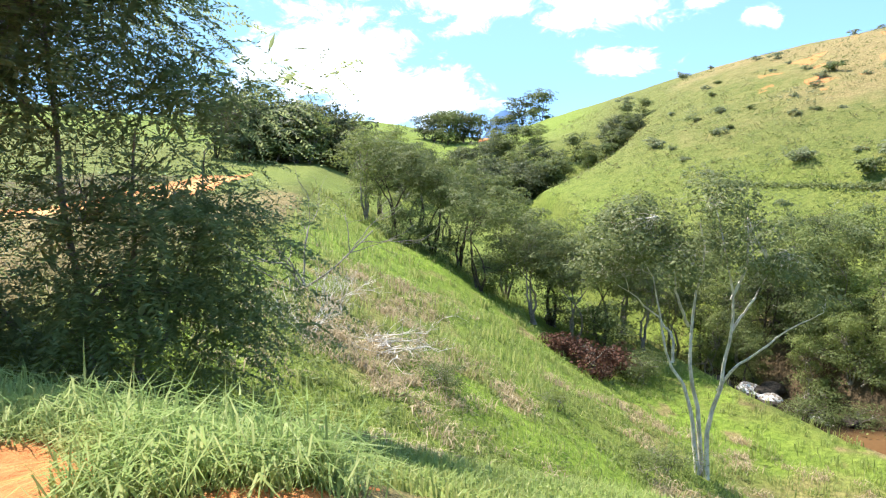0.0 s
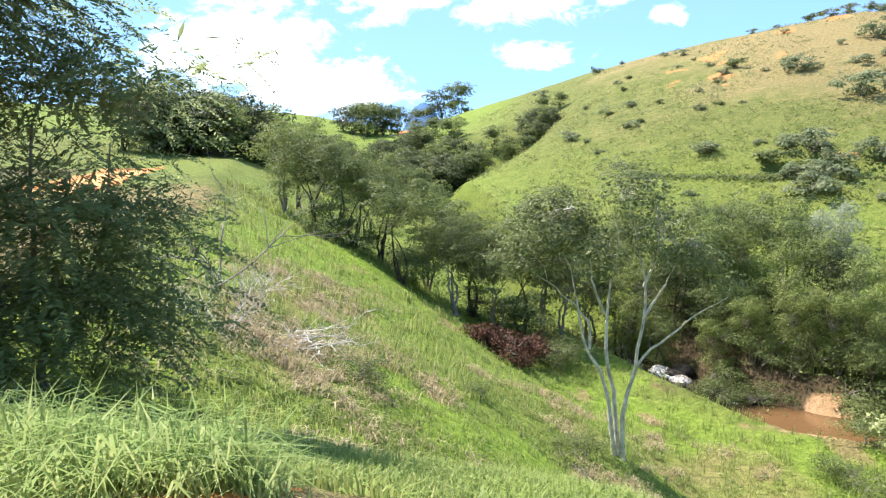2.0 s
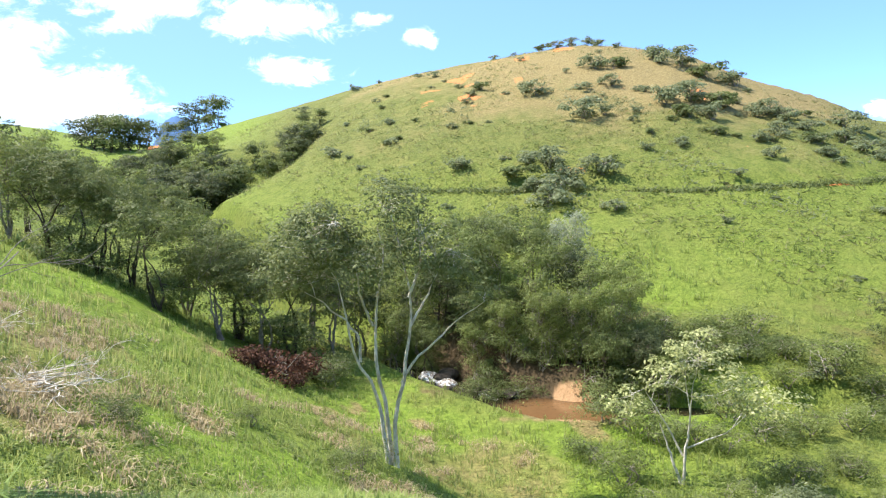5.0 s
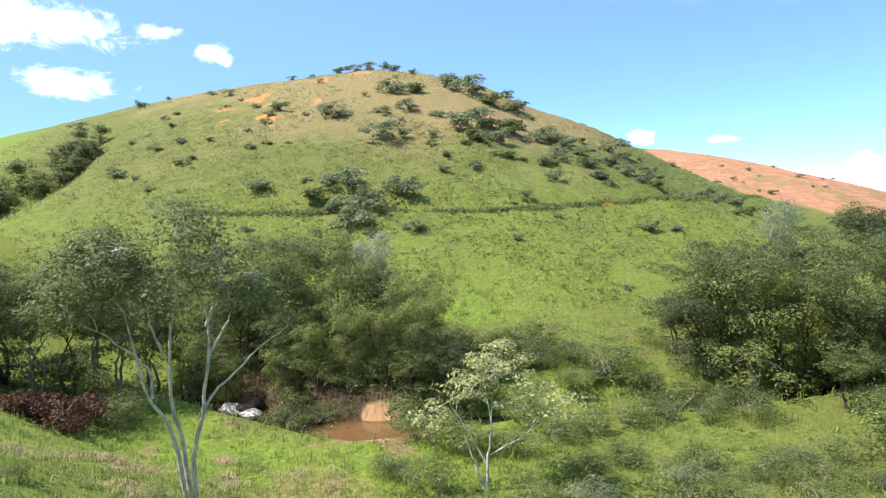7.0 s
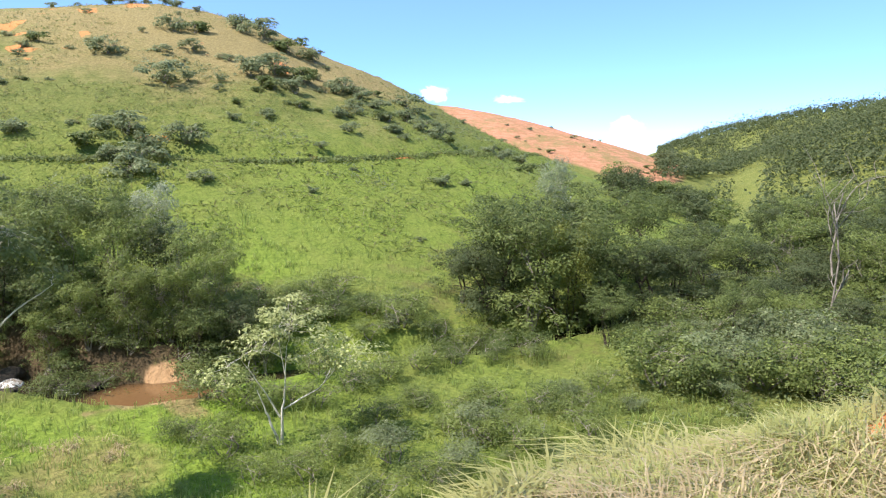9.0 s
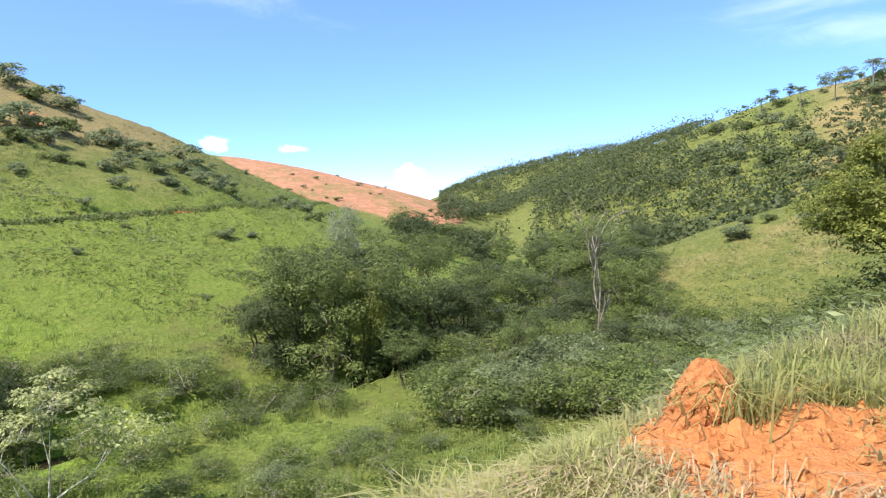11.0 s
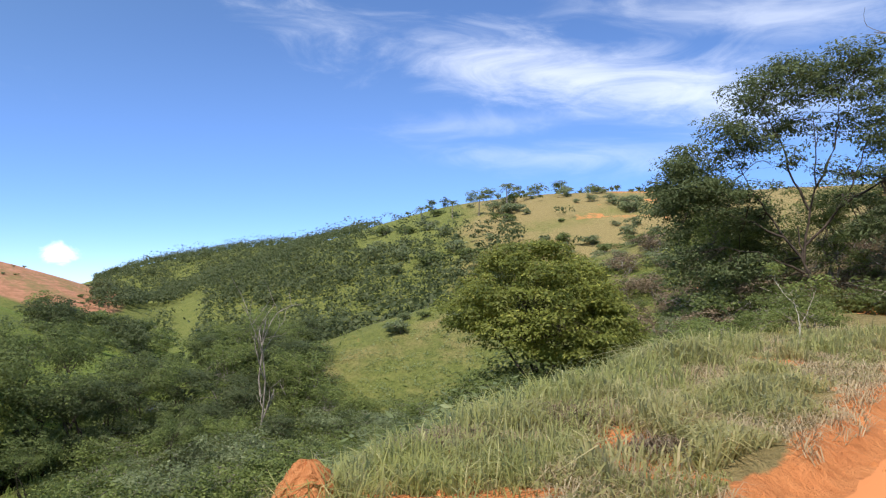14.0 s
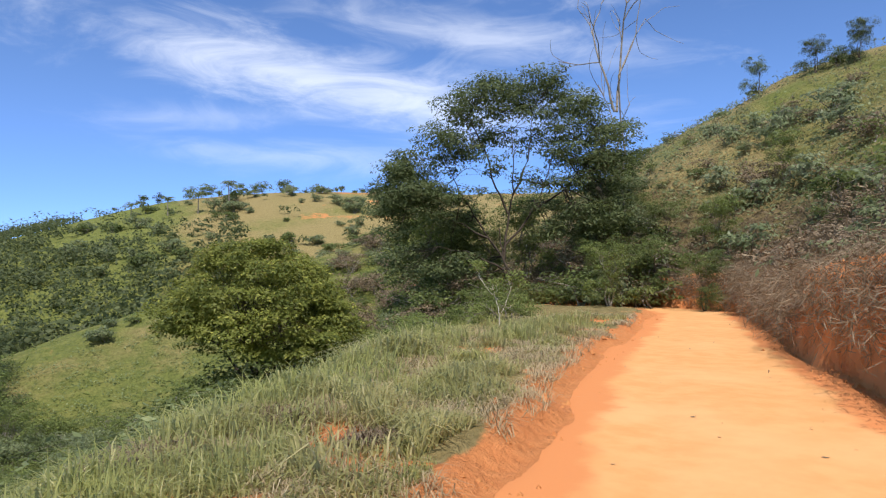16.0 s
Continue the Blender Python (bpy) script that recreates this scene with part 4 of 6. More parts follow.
def cream_tree():
    t = make_tree("cream_leaved_tree", "young pale-barked tree with creamy yellow-green leaves", 6.7,
                  [((0, 0, 0), (0.02, 0, 0.25), (0.04, 0, 0.55)), ((0.0, 0, 0.2), (-0.1, 0, 0.4), (-0.2, 0, 0.58)), ((0.02, 0, 0.25), (0.2, 0, 0.35), (0.34, 0, 0.5)), ((0, 0, 0), (-0.06, 0, 0.2), (-0.12, 0, 0.38))],
                  [((0.1, 0, 0.82), (0.2, 0.2, 0.14), 2.2), ((-0.1, 0, 0.66), (0.16, 0.2, 0.1), 1.4), ((0.42, 0, 0.56), (0.17, 0.2, 0.09), 1.4), ((0.2, 0, 0.62), (0.16, 0.2, 0.1), 1.2), ((-0.3, 0, 0.5), (0.12, 0.15, 0.1), 0.6)],
                  PALE_BARK, CREAM_LEAF, 27, leaf_size=0.2, per_clump=44, clump=0.5, clumps=84, droop=0.2, flat=0.6, thick=0.010, shell=0.3, squash=0.45)
    stand(t, 45.2, 27.5, -45, sink=0.2, wide=1.08)


def sapling():
    t = make_tree("sapling", "thin pale sapling with a few bright leaves on the verge", 2.3, [((0, 0, 0), (0.02, 0, 0.3), (-0.08, 0, 0.62)), ((0, 0, 0.2), (0.12, 0, 0.45), (0.2, 0, 0.7)), ((0, 0, 0.45), (-0.15, 0, 0.6), (-0.3, 0, 0.85))],
                  [((-0.3, 0, 0.9), (0.14, 0.14, 0.07), 1), ((0.2, 0, 0.72), (0.16, 0.16, 0.1), 1), ((0.0, 0, 0.62), (0.16, 0.16, 0.1), 0.8)], PALE_BARK, LIGHT_LEAF, 52, leaf_size=0.42, per_clump=18, clump=0.8, clumps=34, thick=0.008)
    stand(t, 130.2, 21.5, -131)


sapling()
feathery_tree()
white_barked_tree()
round_tree()
umbrella_tree()
bare_tree()
white_snag()
cream_tree()


# ---------------------------------------------------------------- woods: a few kinds, grown again and again
def river_tree(seed, leaf, bark, label, far=False, airy=False):
    rng = np.random.default_rng(seed)
    stems = [((0.02 * k, 0, 0), (rng.uniform(-0.1, 0.1), rng.uniform(-0.1, 0.1), 0.25), (rng.uniform(-0.18, 0.18), rng.uniform(-0.18, 0.18), 0.52)) for k in range(3)]
    masses = [((rng.uniform(-0.16, 0.16), rng.uniform(-0.16, 0.16), rng.uniform(0.48, 0.82)), (rng.uniform(0.2, 0.3), rng.uniform(0.2, 0.3), rng.uniform(0.13, 0.2)), 1) for _ in range(5)]
    masses += [] if airy else [((rng.uniform(-0.25, 0.25), rng.uniform(-0.25, 0.25), rng.uniform(0.14, 0.34)), (0.22, 0.22, 0.15), 0.9) for _ in range(3)]
    if airy:
        return make_tree("tree", label, 10.0, stems, masses, bark, leaf, seed, leaf_size=0.18, per_clump=135, clump=0.7, clumps=74, droop=0.2, flat=0.6, aspect=0.4, thick=0.013, shell=0.5, squash=0.55)
    if far:
        return make_tree("tree", label, 10.0, stems, masses, bark, leaf, seed, leaf_size=0.5, per_clump=46, clump=1.15, clumps=44, droop=0.2, flat=0.62, thick=0.013, shell=0.7, squash=0.8, twig=False)
    return make_tree("tree", label, 10.0, stems, masses, bark, leaf, seed, leaf_size=0.2, per_clump=160, clump=0.88, clumps=64, droop=0.2, flat=0.62, aspect=0.4, thick=0.013, shell=0.72, squash=0.85)


def shrub(seed, leaf, label, name, clumps=26, per=26, size=0.55, flat=0.6):
    rng = np.random.default_rng(seed)
    stems = [((rng.normal(0, 0.05), rng.normal(0, 0.05), 0), (rng.normal(0, 0.15), rng.normal(0, 0.15), 0.3), (rng.normal(0, 0.25), rng.normal(0, 0.25), 0.6)) for _ in range(4)]
    masses = [((rng.normal(0, 0.24), rng.normal(0, 0.24), rng.uniform(0.28, 0.66)), (0.32, 0.32, 0.22), 1) for _ in range(5)]
    return make_tree(name, label, 2.0, stems, masses, GREY_BARK, leaf, seed, leaf_size=size * 2, per_clump=per, clump=2.0, clumps=clumps, thick=0.018, shell=0.5, flat=flat, category="shrub", twig=clumps > 20)


class Nursery:
    """Grows one plant of a kind, then sets copies of it about."""

    def __init__(self, kinds, group):
        self.kinds, self.group, self.used, self.rng = kinds, group, {}, random.Random(len(kinds) * 7 + len(group))

    def plant(self, bearing, distance, size, wide=1.0, kind=None, sink=0.15, label=""):
        kind = self.rng.randrange(len(self.kinds)) if kind is None else kind
        turn = self.rng.uniform(0, 360)
        if kind not in self.used:
            self.used[kind] = tagged(stand(self.kinds[kind](), bearing, distance, turn, size, sink, wide), label, "", self.group)
            return self.used[kind]
        return again(self.used[kind], bearing, distance, turn, size, sink, wide, label, "", self.group)


def bearing_of(x, y):
    return math.degrees(math.atan2(x, y)), math.hypot(x, y)


WOODS = Nursery([lambda: river_tree(101, RIVER_LEAF, DARK_BARK, "leafy dark green tree beside the stream"),
                 lambda: river_tree(102, LIGHT_LEAF, GREY_BARK, "light green leafy tree on the valley side"),
                 lambda: river_tree(103, FOREST_LEAF, DARK_BARK, "dense dull green tree in the valley wood"),
                 lambda: river_tree(104, SILVER_LEAF, PALE_BARK, "tree with silvery white upper leaves"),
                 lambda: river_tree(105, RIVER_LEAF, DARK_BARK, "dark green tree in the wood up the valley", True),
                 lambda: river_tree(106, LIGHT_LEAF, GREY_BARK, "olive green tree on the valley side", True),
                 lambda: river_tree(107, FOREST_LEAF, DARK_BARK, "dull green tree at the foot of the hill", True),
                 lambda: river_tree(108, THIN_LEAF, GREY_BARK, "open-crowned olive green tree above the stream", airy=True),
                 lambda: river_tree(109, RIVER_LEAF, DARK_BARK, "open-crowned dark tree above the stream", airy=True),
                 lambda: river_tree(110, OLIVE_LEAF, DARK_BARK, "tree with yellowish crown in the valley wood")], "trees in the valley woods")


def valley_woods():
    rng = random.Random(5)
    # along the near bank upstream
    for b, d, h in ((-6.2, 50, 7.0), (-3.8, 47, 7.4), (-1.0, 46, 6.8), (-5.0, 58, 8.0), (1.2, 45, 6.6), (-2.2, 56, 7.4), (3.4, 42, 6.6), (5.2, 46, 7.0), (7.4, 42, 6.8), (9.0, 45, 7.8), (11.0, 42, 7.0), (13.2, 43, 7.4),
                    (15.0, 47, 8.0), (16.6, 44, 7.4), (18.6, 48, 8.2), (0.4, 60, 7.0)):
        WOODS.plant(b, d, h / 9.4, 1.0, rng.choice((7, 7, 8, 8, 1, 0)))
    # across the stream
    for b, d, h in ((21.0, 48, 6.4), (23.4, 47, 6.2), (25.6, 46, 6.0), (27.8, 45.5, 6.0), (30.0, 46, 6.6), (32.4, 47, 7.2), (33.6, 44.5, 6.2), (36.2, 45, 6.6), (38.4, 43, 5.6), (40.4, 41.5, 5.0), (42.4, 40, 4.2), (44.0, 39, 3.4),
                    (22.0, 53, 5.6), (26.6, 52, 5.4), (29.0, 54, 5.2), (40.8, 46, 4.0), (37.0, 41, 4.4), (39.2, 39.5, 4.0), (24.4, 43.5, 4.0), (28.6, 42.5, 3.6), (31.2, 42, 3.8), (34.4, 41.5, 4.2), (21.4, 45, 4.4)):
        WOODS.plant(b, d, h / 8.6, 0.88, rng.choice((0, 1, 1, 2)))
    WOODS.plant(36.3, 48, 0.82, 0.7, 3)
    # the wood downstream
    for b, d, h in ((60.4, 47, 5.6), (62.2, 46, 7.2), (64.2, 47, 9.0), (66.2, 46, 9.0), (68.4, 48, 10.0), (70.6, 49, 10.0), (73.0, 51, 9.6), (75.4, 50, 8.6), (77.6, 52, 8.0), (80.0, 54, 8.4), (82.4, 56, 8.6), (67.0, 54, 9.6),
                    (71.6, 56, 10.4), (75.0, 60, 10), (79.0, 62, 10), (63.4, 53, 7.0), (84.4, 50, 6.4), (86.6, 54, 7.0), (90.4, 58, 7.4), (93.4, 54, 6.0), (82.6, 44, 5.4), (86.4, 44, 5.0), (90.0, 47, 5.2), (72.6, 42, 4.4)):
        WOODS.plant(b, d, h / 10 * (0.84 if b > 70 else 0.94), 1.1, rng.choice((0, 0, 2, 2, 1)))
    WOODS.plant(68.6, 62, 1.0, 0.55, 3)
    WOODS.plant(69.4, 47, 0.86, 0.6, 9)
    # on up the valley and at the foot of the wooded hill
    for b0, b1, d0, d1, h0, h1, n in ((84, 92, 58, 84, 5, 8, 30), (-18, -8, 106, 136, 7.5, 11, 34), (-8, -1, 106, 132, 5, 7, 26), (-4, 8.5, 78, 140, 3.6, 5.4, 44), (72, 81, 96, 150, 3.6, 6, 30), (83.6, 92, 92, 150, 4, 6.5, 26),
                                      (124, 140, 54, 70, 5, 9, 14)):
        for _ in range(n):
            WOODS.plant(rng.uniform(b0, b1), rng.uniform(d0, d1), rng.uniform(h0, h1) / 10, 1.15, rng.choice((0, 2, 2, 1)) if d1 < 90 else rng.choice((4, 6, 6, 5)))
    # up the gully behind the far hill's shoulder
    for k in range(62):
        x, y = GULLY[rng.randrange(len(GULLY) - 6)]
        b, d = bearing_of(x + rng.gauss(0, 3.4), y + rng.gauss(0, 3.4))
        if b < 16.4 - abs(rng.gauss(0, 1.0)):
            WOODS.plant(b, d, (rng.uniform(3.6, 5.6) - 0.2 * max(0, b - 8)) / 10, 1.2, rng.choice((4, 6, 6, 5)))
    # single trees on the far skyline
    for b, d, h in ((-0.6, 200, 9), (0.6, 196, 10), (1.8, 200, 9.6), (3.0, 206, 8), (6.6, 212, 10.5), (8.1, 214, 10.5), (4.6, 215, 7), (7.4, 205, 5), (-1.4, 204, 8), (0.0, 202, 10), (1.2, 206, 10), (2.4, 200, 9), (5.6, 214, 6)):
        WOODS.plant(b, d, h / 10, 1.15, rng.choice((4, 6)))


valley_woods()

SHRUBS = Nursery([lambda: shrub(201, SHRUB_LEAF, "spreading grey-green shrub on the grassy hillside", "shrub", 24, 30, 0.62), lambda: shrub(202, RIVER_LEAF, "dark green shrub in the hill pasture", "shrub", 24, 30, 0.62),
                  lambda: shrub(203, SHRUB_LEAF, "low grey-green hillside shrub", "shrub", 24, 30, 0.62)], "shrubs on the far hills")
BUSHES = Nursery([lambda: shrub(211, SHRUB_LEAF, "grey-green bush on the valley side", "bush", 30, 84, 0.2), lambda: shrub(212, RIVER_LEAF, "dark green leafy bush in the valley", "bush", 30, 84, 0.2),
                  lambda: shrub(204, LIGHT_LEAF, "light green bush in the long grass", "bush", 30, 84, 0.2)], "bushes in the valley")
BRUSH = Nursery([lambda: shrub(205, STRAW_LEAF, "dry brown brush on the cut bank", "brush", 34, 44, 0.26, 0.2), lambda: shrub(221, SHRUB_LEAF, "grey-green brush above the road", "brush", 26, 40, 0.36), lambda: shrub(222, RIVER_LEAF, "dark green brush above the road", "brush", 26, 40, 0.34),
                 lambda: shrub(223, LIGHT_LEAF, "light green brush above the road", "brush", 26, 40, 0.34),
                 lambda: shrub(224, PALE_SHRUB_LEAF, "silvery-leaved shrub on the steep hillside", "shrub", 22, 22, 0.5)], "brush above the road")
CREST = [(18.8, 154, 2.5), (20.8, 159, 1.3), (24.1, 138, 1.6), (25.4, 135, 2.0), (30.2, 150, 1.7), (31.9, 148, 1.2), (34.1, 144, 2.6), (35.2, 146, 2.4), (36.3, 146, 2.9), (37.5, 145, 2.6), (38.6, 140, 2.3),
         (39.8, 138, 1.6), (55.7, 107, 3.5), (56.7, 107, 1.5), (58.7, 103, 2.0), (61.0, 96, 1.3), (66.0, 91, 2.6)]
SHOULDER = [(38.2, 116, 3.8), (39.7, 116, 3.8), (42.9, 124, 3.7), (44.7, 121, 5.0), (46.5, 117, 4.2), (48.5, 118, 3.9), (29.2, 110, 2.3), (28.2, 107, 1.9), (33.6, 103, 3.4), (39.5, 106, 2.6), (37.1, 104, 2.1), (41.5, 104, 1.5),
            (31.2, 105, 1.0), (37.3, 91, 4.2), (39.0, 92, 2.0), (43.6, 97, 3.7), (45.4, 99, 4.5), (47.4, 100, 4.6), (46.9, 92, 3.3), (44.4, 92, 2.7), (50.7, 103, 3.4), (52.0, 101, 3.3)]
SLOPE = [(51.7, 90, 2.2), (47.3, 86, 2.3), (44.6, 82, 1.5), (54.3, 91, 2.7), (55.7, 96, 3.1), (57.0, 93, 3.1), (58.3, 91, 2.7), (51.1, 81, 2.0), (50.2, 86, 2.0), (17.0, 91, 2.3), (19.1, 83, 1.1), (21.6, 90, 1.6), (21.7, 102, 1.5),
         (20.0, 100, 1.5), (26.8, 91, 1.2), (18.2, 109, 1.1), (14.7, 141, 2.6), (27.6, 77, 2.5), (58.7, 70, 1.9), (56.9, 57, 0.8), (54.6, 42, 1.4), (20.7, 123, 1.4), (18.2, 88, 0.9)]
SPRING = [(31.8, 73, 2.8), (34.6, 75, 3.7), (35.9, 72, 2.7), (38.8, 73, 3.3), (35.0, 67, 3.3), (33.6, 69, 2.3), (34.5, 65, 3.0), (39.9, 64, 1.8), (32.9, 76, 2.5), (28.2, 59, 2.4), (30.6, 59, 2.4)]


def hillside_shrubs():
    rng = random.Random(9)
    for spots in (CREST, SHOULDER, SLOPE, SPRING):
        for b, d, across in spots:
            SHRUBS.plant(b, d, across / 2.6, 1.15, rng.choice((0, 0, 0, 2, 2, 1)))
    # scattered small ones on the far hill and beyond
    for b0, b1, d0, d1, s0, s1, n in ((20, 66, 60, 130, 0.25, 0.55, 60), (40, 66, 85, 112, 0.4, 0.9, 26), (97, 126, 150, 262, 0.9, 2.4, 95), (98, 122, 76, 100, 0.5, 1.2, 18)):
        for _ in range(n):
            SHRUBS.plant(rng.uniform(b0, b1), rng.uniform(d0, d1), rng.uniform(s0, s1), 1.15, rng.choice((0, 1, 2)))
    for _ in range(22):
        SHRUBS.plant(rng.uniform(60, 76), rng.uniform(205, 248), rng.uniform(0.25, 0.75), 1.2, rng.choice((0, 1, 2)), label="low scrub on the bare red hillside")
    # bushes low in the valley and on the near slope
    for b, d, s in ((58.5, 42, 1.0), (60.6, 41, 1.4), (62.8, 43, 1.2), (63.4, 40, 0.8), (52.5, 34, 0.6), (47.0, 24, 0.8), (43.0, 24.5, 0.7), (49.5, 26, 0.8), (53, 29, 0.9), (57, 31, 0.7), (40.5, 27, 1.0), (38.0, 29, 0.8), (44.5, 20, 0.8),
                    (48.6, 19, 1.1), (53.4, 22, 0.9), (72.0, 34, 0.9), (74.4, 32, 0.6), (70.0, 30, 0.8), (66.0, 30, 0.5), (76.5, 38, 1.0), (79.5, 35, 0.6), (83, 33, 0.7), (17.2, 20.5, 0.6), (9.4, 22.0, 0.5), (18.4, 22.6, 0.7), (-0.4, 17.6, 0.5)):
        BUSHES.plant(b, d, s, 1.1, rng.choice((1, 2, 2)))
    for b0, b1, d0, d1, s0, s1, n in ((76, 95, 34, 62, 0.7, 1.8, 90), (95, 108, 29, 60, 0.8, 1.7, 90), (45, 75, 15, 32, 0.3, 0.9, 60), (112, 128, 26, 48, 0.6, 1.3, 22)):
        for _ in range(n):
            b, d = rng.uniform(b0, b1), rng.uniform(d0, d1)
            if b < 95 or d < 60 or b > 109:
                BUSHES.plant(b, d, rng.uniform(s0, s1), 1.2, rng.choice((1, 2, 2, 2, 0)))
    # undergrowth along the stream
    for k in range(70):
        x, y = rng.choice([p for p in RIVER if 24 < p[1] < 75 and p[0] < 32])
        side = rng.choice((-1, 1, 1))
        x, y = x + side * rng.uniform(2.6, 8) + rng.uniform(-1, 1), y + rng.uniform(-2, 2) + side * 1.5
        b, d = bearing_of(x, y)
        if side < 0 and 19 < b < 40:
            continue
        BUSHES.plant(b, d, rng.uniform(0.7, 1.4), 1.2, rng.choice((1, 1, 2)))
    for b, d, s in ((39.5, 33.5, 1.0), (41.5, 32.5, 1.1), (43.5, 31.5, 0.9), (46, 32, 0.9), (48.5, 31.5, 0.8), (51, 33, 0.9), (54, 34.5, 0.8), (57, 36, 0.9), (60, 37, 0.8), (63, 38, 0.8), (66, 39, 1.0)):
        BUSHES.plant(b, d, s, 1.2, rng.choice((1, 2, 2)))
    # bushes that overhang the pool
    for x, y, s in ((18.6, 35.0, 0.9), (19.8, 34.4, 0.8), (21.2, 33.9, 0.9), (22.8, 33.7, 0.8), (24.4, 33.2, 1.0), (25.6, 32.0, 0.9), (26.2, 30.6, 0.8), (25.0, 34.6, 1.3), (22.2, 35.4, 1.3), (20.2, 36.4, 1.2)):
        BUSHES.plant(*bearing_of(x, y), s, 1.2, 1)
    # brush on the slope above the road
    for k in range(270):
        b, d = rng.uniform(127, 166), math.exp(rng.uniform(math.log(11), math.log(92)))
        x, y = d * math.sin(radians(b)), d * math.cos(radians(b))
        w = -float(from_line(np.array([x]), np.array([y]), ROAD)[0][0])
        if w > 3.4:
            BRUSH.plant(b, d, rng.uniform(0.55, 1.4) * (0.75 + min(d, 45) / 100) * (1 if w > 7 else 0.7) * (0.5 if d > 58 else 1), 1.2, rng.choice((0, 0, 0, 1)) if w < 6 else rng.choice((0, 0, 1, 2, 2, 2, 3)))
    for _ in range(44):
        BRUSH.plant(rng.uniform(123, 143), rng.uniform(44, 54), rng.uniform(0.8, 1.8), 1.2, rng.choice((0, 1, 2, 2)))
    for _ in range(46):
        BRUSH.plant(rng.uniform(116.5, 125), rng.uniform(46, 110), rng.uniform(0.7, 1.7), 1.2, rng.choice((0, 0, 1, 2)))
    for _ in range(16):
        BRUSH.plant(rng.uniform(146, 157), rng.uniform(46, 72), rng.uniform(0.8, 1.4), 1.2, 4)
    for b, d, s in ((122.8, 47, 1.5), (124.2, 48, 1.8), (125.8, 47, 1.5), (134.6, 50, 1.3), (137, 49, 1.5)):
        BRUSH.plant(b, d, s, 1.1, 2)
    for b, d, s in ((109.2, 22.0, 1.25), (111.0, 24.0, 1.5), (113.0, 22.2, 1.35), (107.4, 22.8, 0.9), (114.8, 22.6, 0.9), (111.2, 21.4, 1.0), (127.4, 24.5, 0.6), (128.8, 25.5, 0.75), (130.4, 26, 0.75), (131.6, 26, 0.6)):
        BUSHES.plant(b, d, s, 1.2, 1 if b < 116 else rng.choice((1, 2, 2)))
    for b, d, h in ((138.4, 42, 4.4), (140.6, 46, 5.0), (145.6, 40, 3.6), (147.2, 48, 4.4), (142.6, 52, 5.0), (138.0, 50, 6.0), (151.5, 56, 4.2)):
        WOODS.plant(b, d, h / 10, 1.0, rng.choice((0, 1)), label="small leafy tree on the slope above the road")
    for b, d, h in ((149.6, 84, 4.6), (153.6, 80, 5.0), (156.4, 77, 5.5)):
        WOODS.plant(b, d, h / 10, 0.8, rng.choice((0, 2)), label="lone leafy tree on the grassy skyline")
    for b, d, s in ((155.0, 79, 1.4), (141.2, 84, 1.2), (143.2, 84, 1.0)):
        BRUSH.plant(b, d, s, 0.7, 2)


hillside_shrubs()


def far_forest():
    """The closed forest on the hill down the valley, one crown after another."""
    rng = np.random.default_rng(44)
    n = 7400
    b, d = 75.8 + 48.2 * rng.uniform(0, 1, n) ** 1.25, rng.uniform(150, 460, n)
    keep = rng.uniform(size=n) < step(107, 90, b + 9 * fbm(d * np.sin(np.radians(b)), d * np.cos(np.radians(b)), 55, 3, 46)) ** 2.4 * 0.96 + 0.04
    b, d = b[keep], d[keep]
    # the woods at the hill's foot
    more = rng.uniform(size=(900, 2))
    b, d = np.concatenate([b, 80 + 29 * more[:, 0] ** 0.8]), np.concatenate([d, 96 + 125 * more[:, 1]])
    x, y = d * np.sin(np.radians(b)), d * np.cos(np.radians(b))
    z, _ = land(x, y)
    good = ((z > -6.0) & (d > 190) | (np.arange(len(b)) >= len(b) - 900)) & ~((b > 81.2) & (b < 83.4) & (d < 250))
    x, y, z, d, b = x[good], y[good], z[good], d[good], b[good]
    k = 36
    size = (0.9 + rng.gamma(1.5, 1.25, len(x))).clip(1.0, 6.6) * (1 - 0.5 * step(97, 106, b)) * (0.45 + 0.55 * step(75.5, 80.5, b))
    ball = in_ball(len(x) * k, rng, 0.75).reshape(len(x), k, 3)
    ball[..., 2] = np.abs(ball[..., 2])
    c = np.stack([x, y, z + 1.5], 1)[:, None] + ball * size[:, None, None] * [1, 1, 0.95]
    v, f = leaves(c.reshape(-1, 3), 0.7, rng, 0.7, 0.1, 0.6, out=ball.reshape(-1, 3) + rng.normal(0, 0.35, (len(x) * k, 3)))
    tagged(new("forest", mesh_of("forest", v, f, FOREST_LEAF)), "closed dark green forest covering a hillside", "forest", kind="stuff")


far_forest()

def palm_tree(seed, tall):
    rng = np.random.default_rng(seed)
    p = np.array([(0, 0, 0), (0.1, 0, tall * 0.3), (0.12, 0.05, tall * 0.6), (0.3, 0.05, tall * 0.82)])
    trunk = tube(sinuous(p, 9), np.linspace(0.26, 0.16, 9), 8)
    n = 26
    turn, rise = rng.uniform(0, 2 * np.pi, n), rng.uniform(-0.2, 1.1, n)
    ways = np.stack([np.cos(turn), np.sin(turn), rise], 1)
    crown = fronds(np.repeat(p[-1][None], n, 0), ways, tall * 0.42, rng, 14, 0.26, 0.55, 0.06)
    root = new("palm_tree")
    part("trunk", mesh_of("trunk", *trunk, GREY_BARK, True), root)
    part("crown", mesh_of("crown", *crown, SHRUB_LEAF), root)
    return tagged(root, "shaggy green palm on the dry hillside", "palm", "palms on the southern hill")


